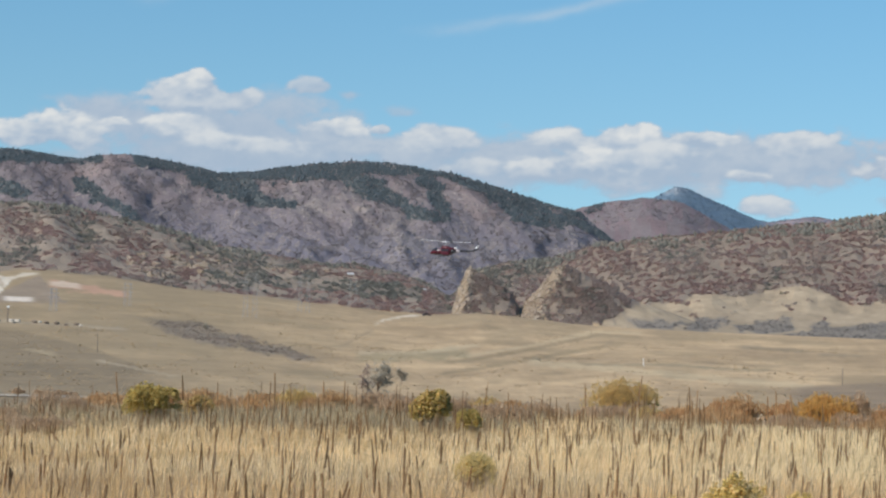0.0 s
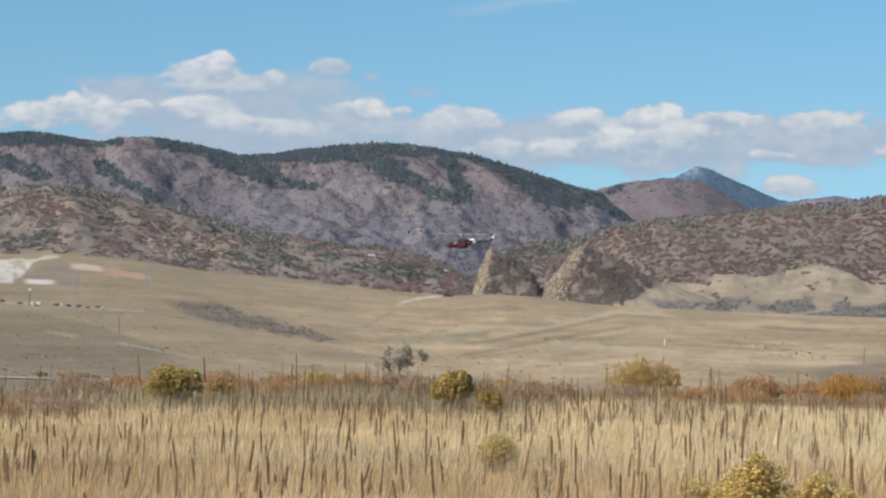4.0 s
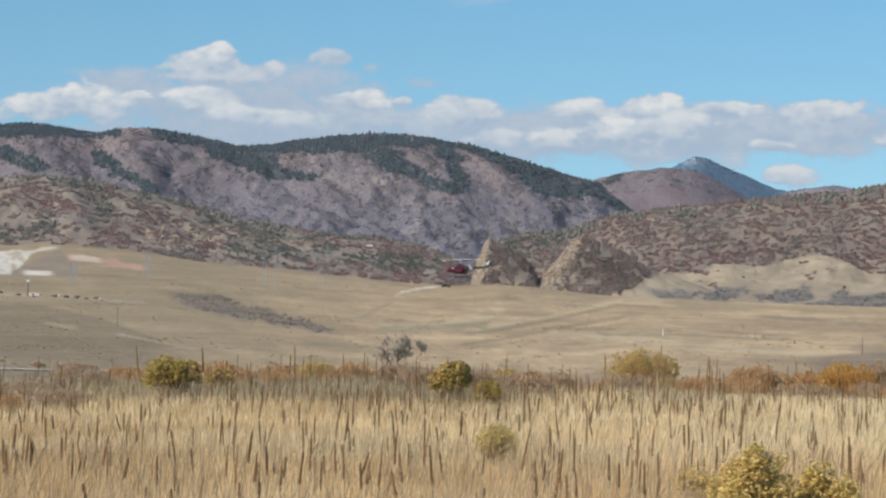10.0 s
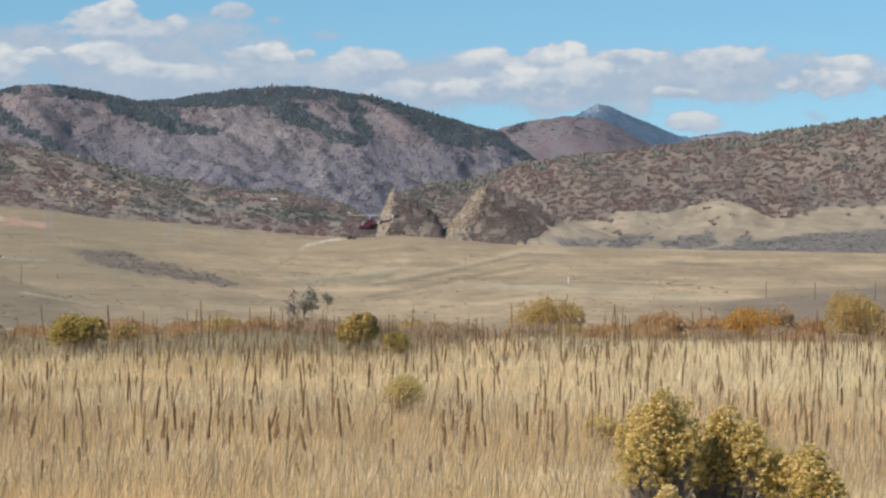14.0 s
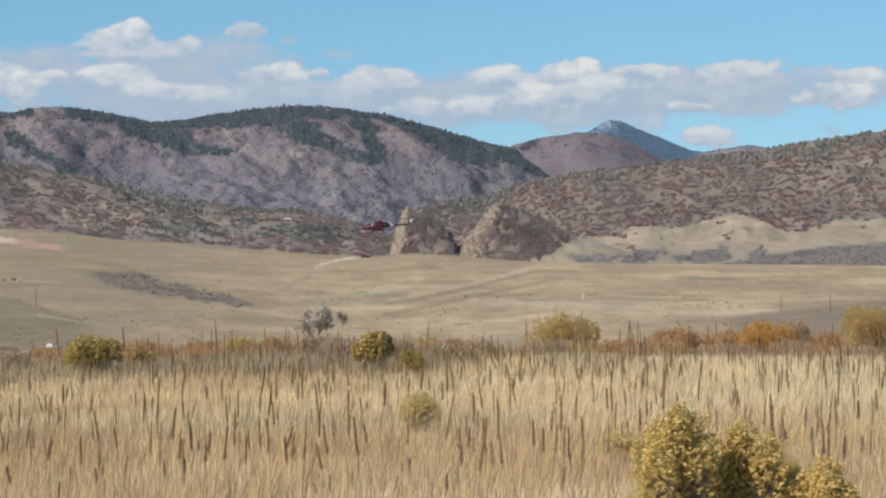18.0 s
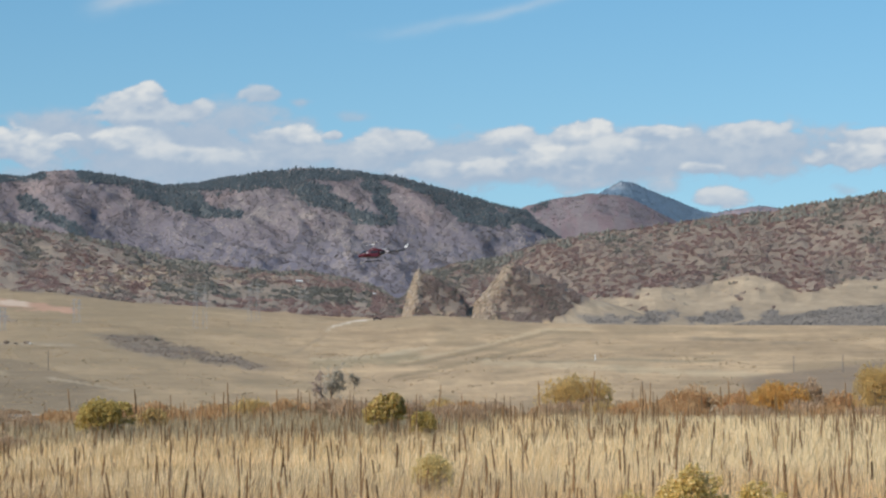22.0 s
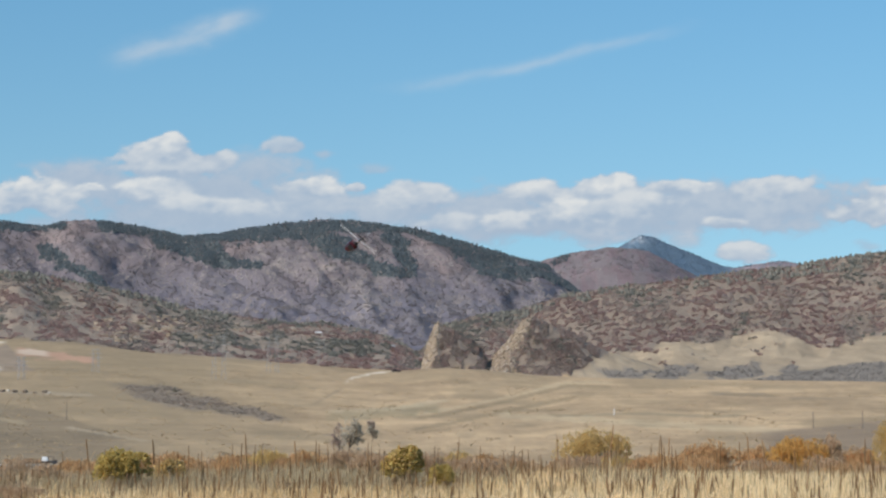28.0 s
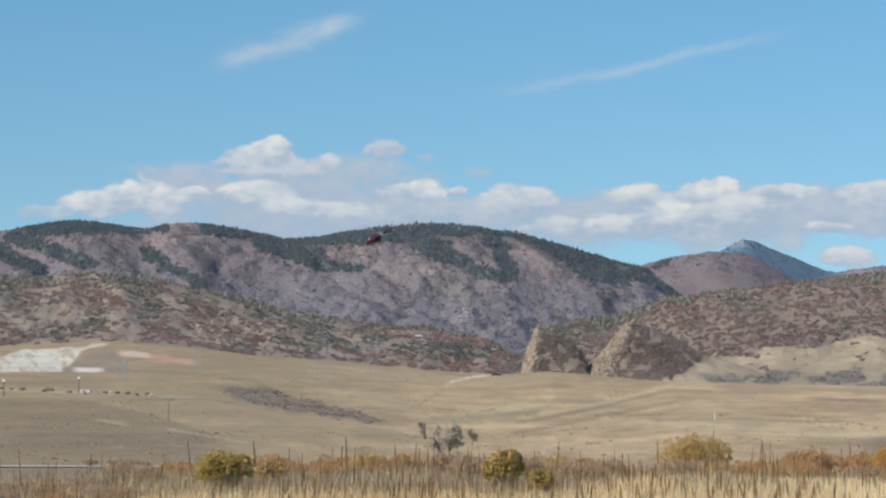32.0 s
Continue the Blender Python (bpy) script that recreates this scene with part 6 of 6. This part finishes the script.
def build_cart():
    """The small vehicle that drives along the road, built undersized as a utility cart."""
    cart = new("utility_cart")
    bm = bmesh.new()
    box(bm, -0.95, 0.95, -0.5, 0.5, 0.26, 0.46, 0.05)
    part("chassis", bm, M_BLACK, cart)
    bm = bmesh.new()
    box(bm, -0.93, -0.2, -0.5, 0.5, 0.46, 0.95, 0.05)
    part("cargo_box", bm, M_WHITE, cart, "white cargo box")
    bm = bmesh.new()
    box(bm, 0.45, 0.93, -0.46, 0.46, 0.46, 0.66, 0.07)
    part("bonnet", bm, M_DARKROCK, cart, "brown bonnet")
    for x in (-0.15, 0.5):
        for y in (-0.44, 0.44):
            bm = bmesh.new()
            rod(bm, (x, y, 0.45), (x - 0.05, y, 1.02), 0.03, 0.03, 6)
            part("roof_post", bm, M_BLACK, cart)
    bm = bmesh.new()
    box(bm, -0.25, 0.5, -0.48, 0.48, 1.02, 1.07, 0.02)
    part("roof", bm, M_DARKROCK, cart)
    for x in (-0.6, 0.6):
        for y in (-0.46, 0.46):
            bm = bmesh.new()
            rod(bm, (x, y - 0.08, 0.22), (x, y + 0.08, 0.22), 0.22, 0.22, 12)
            part("wheel", bm, M_BLACK, cart)
    tagged(cart, "small white and brown vehicle, built cart-sized, driving along the road", "utility cart")
    return cart


def build_plume():
    """A wisp of brown dust that drifts over the valley floor."""
    g = np.random.default_rng(12)
    n = 150
    t = g.random(n)
    pts = np.stack([(0.35 - 0.75 * t) + g.normal(0, 0.22, n) * (0.5 + t), g.normal(0, 0.3, n), 0.1 + 3.0 * t], -1)
    s = 0.16 * g.uniform(0.5, 1.4, n)
    ob = sheet("dust_plume", *scatter(lumps(10, 3)[g.integers(0, 10, n)], ICO_F, pts, np.stack([s, s, s * 1.6], -1), g.uniform(0, 6.28, n)), M_DUST)
    tagged(ob, "thin brown upright dust plume drifting over the valley", "dust plume")
    return ob


M_BARK = material("bark", (0.20, 0.16, 0.13), 0.9, 0.25, 1.0, 6.0, 0.3)
M_GALV = material("galvanised_steel", (0.33, 0.32, 0.31), 0.5, 0.1, 3.0, 6.0, 0.0)
M_DARKCAR = paint("dark_car_paint", (0.045, 0.035, 0.035))
M_DARKROCK = material("dark_rock", (0.16, 0.125, 0.10), 0.9, 0.3, 1.0, 6.0, 0.4)
M_PALEROCK = material("pale_rock", (0.58, 0.52, 0.44), 0.9, 0.2, 1.0, 6.0, 0.4)
M_PALEROOF = material("pale_roof", (0.46, 0.45, 0.44), 0.6, 0.1, 2.0, 6.0, 0.1)
M_ROAD = material("worn_asphalt", (0.40, 0.34, 0.27), 1.0, 0.12, 6.0, 8.0, 0.2)
M_WOOD = material("weathered_pole", (0.19, 0.155, 0.125), 0.9, 0.2, 1.0, 6.0, 0.2)
M_DUST = material("brown_dust", (0.27, 0.205, 0.155), 1.0, 0.2, 1.0, 6.0, 0.0, island=0.3)
M_TREELEAF = material("grey_green_leaf", (0.40, 0.35, 0.27), 0.9, 0.2, 2.0, 6.0, 0.0, island=0.35, thin=0.25)
M_TREEBARE = material("reddish_twig", (0.38, 0.29, 0.24), 0.9, 0.2, 2.0, 6.0, 0.0, island=0.35, thin=0.2)
build_road()
build_tree(-2.98, -2.14, 5.0, 3.4, M_TREELEAF, "grey-green tree on the valley floor", 3, 330)
build_tree(-3.22, -2.08, 3.9, 2.2, M_TREEBARE, "thin reddish leafless tree beside a green one", 4, 220)
build_tree(-2.42, -1.84, 2.6, 2.0, M_TREELEAF, "small grey-green tree on the valley floor", 5, 420)
build_tree(-7.11, -0.68, 2.9, 2.6, M_TREELEAF, "dark small tree beside the brush patch", 6, 420)
for item in ((-6.09, -0.36, 0.68), (-4.81, -0.19, 0.70), (-3.65, 0.0, 0.64), (-10.73, -0.38, 0.16), (-9.0, -0.2, 0.35)):
    build_pylon(*item)
build_pole("lamp_post", -13.53, -0.75, -0.40, 0.3, M_WOOD, "dark post with a pale head beside the far road", "post", 0.45, "posts by the far road")
build_pole("lamp_post", -11.78, -0.67, -0.32, 0.3, M_WOOD, "dark post with a pale head beside the far road", "post", 0.45, "posts by the far road")
for b, lo, hi in ((-9.66, -1.32, -0.84), (8.05, -1.45, -1.05), (9.2, -1.45, -1.02), (10.6, -1.45, -0.98)):
    build_pole("utility_pole", b, lo, hi, 0.11, M_WOOD, "thin weathered wooden utility pole on the grass slope", "pole", 0.0, "utility poles")
build_pole("marker_post", 3.35, -1.16, -1.0, 0.10, M_WHITE, "short white marker post on the grass slope", "post")
build_truck(-1.86, -0.17)
build_trailer(-11.62, -0.69)
build_boulders()
build_house(-3.72, 0.72, 2.8, "small white house among the hillside pines")
build_house(-1.95, 0.42, 2.2, "small pale house at the canyon mouth")
PLUME = build_plume()
build_grass()
build_bushes()
build_stalks()
CART = build_cart()
SECOND_CART = tagged(copy_thing(CART, Matrix.Identity(4)), "small white vehicle, built cart-sized, driving ahead along the road")
for k, (b, w, h) in enumerate(((-11.48, 2.2, 0.9), (-10.95, 2.0, 0.8), (-10.55, 2.6, 0.8), (-10.2, 1.6, 0.7))):
    build_bush("roadside_brush", math.tan(radians(b)), 296, w, h, M_SAGE, 260, 0.09, "low dark brush beside the road", M_STEM, 5, 300 + k, group="brush beside the road")


# ---- movement ----
# seconds, place in metres, nose-down pitch and heading in degrees
FLIGHT = [
    (0.0, -14.7, 640.0, 18.0, 2, -17),
    (0.5, -14.7, 640.0, 17.4, 1, -6),
    (1.0, -14.6, 640.0, 16.8, 0, -1),
    (1.5, -14.4, 640.0, 16.2, -1, -0),
    (2.0, -14.3, 640.0, 15.2, -3, -0),
    (2.5, -14.7, 640.0, 14.2, -6, -0),
    (3.0, -14.6, 640.0, 14.3, -9, -4),
    (3.5, -15.2, 640.0, 14.4, -6, -13),
    (5.5, -16.1, 640.0, 18.5, -0, -25),
    (6.0, -15.9, 640.0, 18.9, 1, -32),
    (6.5, -15.7, 640.0, 18.6, -0, -34),
    (7.0, -15.3, 640.0, 17.2, -1, -33),
    (7.5, -14.8, 640.0, 14.7, -3, -31),
    (8.0, -14.6, 640.0, 12.8, -6, -30),
    (8.5, -15.0, 640.0, 10.3, -6, -29),
    (9.0, -15.4, 640.0, 8.6, -5, -30),
    (9.5, -15.4, 640.0, 7.1, -4, -31),
    (10.0, -15.6, 640.0, 5.6, -1, -33),
    (10.5, -15.2, 640.0, 4.5, 1, -37),
    (11.0, -14.9, 640.0, 3.4, 1, -43),
    (11.5, -15.0, 640.0, 2.8, 1, -47),
    (12.0, -14.5, 640.0, 3.1, -0, -49),
    (12.5, -14.6, 640.0, 3.5, -1, -51),
    (13.0, -14.5, 640.0, 4.0, -3, -52),
    (13.5, -14.6, 640.0, 4.4, -4, -51),
    (14.0, -14.6, 640.0, 4.7, -5, -46),
    (14.5, -14.1, 640.0, 5.0, -4, -35),
    (16.5, -14.5, 640.0, 6.8, -1, -20),
    (17.0, -14.9, 640.0, 7.9, -0, -9),
    (17.5, -15.0, 640.0, 8.5, -0, -5),
    (18.0, -15.4, 640.0, 9.1, -0, -4),
    (18.5, -15.5, 640.0, 10.0, -1, -2),
    (19.0, -16.1, 640.0, 11.3, -2, -1),
    (19.5, -16.6, 640.0, 11.9, -4, -0),
    (20.0, -16.8, 640.0, 13.3, -6, -0),
    (20.5, -17.6, 640.0, 14.5, -7, -0),
    (21.0, -18.4, 640.0, 15.6, -4, -0),
    (21.5, -18.8, 640.0, 17.2, -2, -3),
    (22.0, -19.8, 640.0, 18.5, -2, -8),
    (22.5, -20.2, 640.0, 20.7, -5, -14),
    (23.0, -20.8, 640.0, 22.5, -7, -19),
    (23.5, -21.2, 640.0, 24.5, -9, -23),
    (24.0, -22.0, 640.0, 26.5, -12, -28),
    (24.5, -22.2, 647.0, 28.7, -16, -32),
    (25.0, -23.1, 654.0, 30.9, -18, -38),
    (25.5, -24.7, 661.0, 32.0, -17, -48),
    (27.5, -32.5, 689.0, 36.9, -13, -59),
    (28.0, -34.7, 696.0, 37.9, -12, -64),
    (28.5, -37.5, 703.0, 39.1, -13, -64),
    (29.0, -40.5, 710.0, 39.6, -16, -60),
    (29.5, -43.4, 717.0, 41.2, -18, -53),
    (30.0, -46.4, 724.0, 42.2, -18, -46),
    (30.5, -49.7, 731.0, 42.8, -17, -42),
    (31.0, -53.6, 738.0, 42.7, -16, -41),
    (31.5, -57.6, 745.0, 43.9, -16, -43),
    (32.0, -61.9, 752.0, 43.8, -16, -45),
]


def motions():
    bank = [(0, 0), (5.5, -4), (11, -3), (14, -6), (17, 0), (23, -3), (24.5, -10), (26, -30), (27.5, -48), (28, -48), (28.6, -38), (29.2, -22), (30, -12), (31, -6), (32, -6)]
    walk(HELI, [(t, pose(x, y, z, np.interp(t, *zip(*bank)), p, h)) for t, x, y, z, p, h in FLIGHT])
    walk(ROTOR, [(k / FPS, pose(-1.9, 0, 2.6, 0, 0, (k * 64.8) % 360)) for k in range(0, 32 * FPS + 1)])
    walk(TAIL_ROTOR, [(k / FPS, pose(7.25, -0.28, 1.95, 0, (k * 70.0) % 360, 0)) for k in range(0, 32 * FPS + 1)])
    drift = []
    for t, b, d in ((0, -1.63, 165), (25.6, -1.63, 165), (27.5, -2.22, 425), (28, -2.42, 428), (29, -2.62, 432), (30, -2.92, 436), (31, -3.22, 440), (32, -3.60, 445)):
        drift.append((t, Matrix.Translation(on_ground(b, d))))
    walk(PLUME, drift)
    for cart, stops in ((CART, ((0, -15.9), (22.5, -15.6), (25, -13.4), (26, -12.3), (27.5, -10.61), (28, -10.05), (28.5, -9.49), (30, -7.8), (32, -5.5))),
                        (SECOND_CART, ((0, -15.95), (12.0, -15.9), (13.0, -15.1), (17.0, -10.4), (18.0, -9.24), (20.5, -6.4), (21.5, -5.3), (32, -5.1)))):
        ride = []
        for t, b in stops:
            p = on_ground(b, 300)
            ride.append((t, pose(p.x, p.y, p.z + 0.12, 0, 0, -b)))
        walk(cart, ride)
    for cloud in CLOUDS:
        walk(cloud, [(0, pose(*EYE, 0, 0, 0.16)), (32, pose(*EYE, 0, 0, -0.16))])


motions()
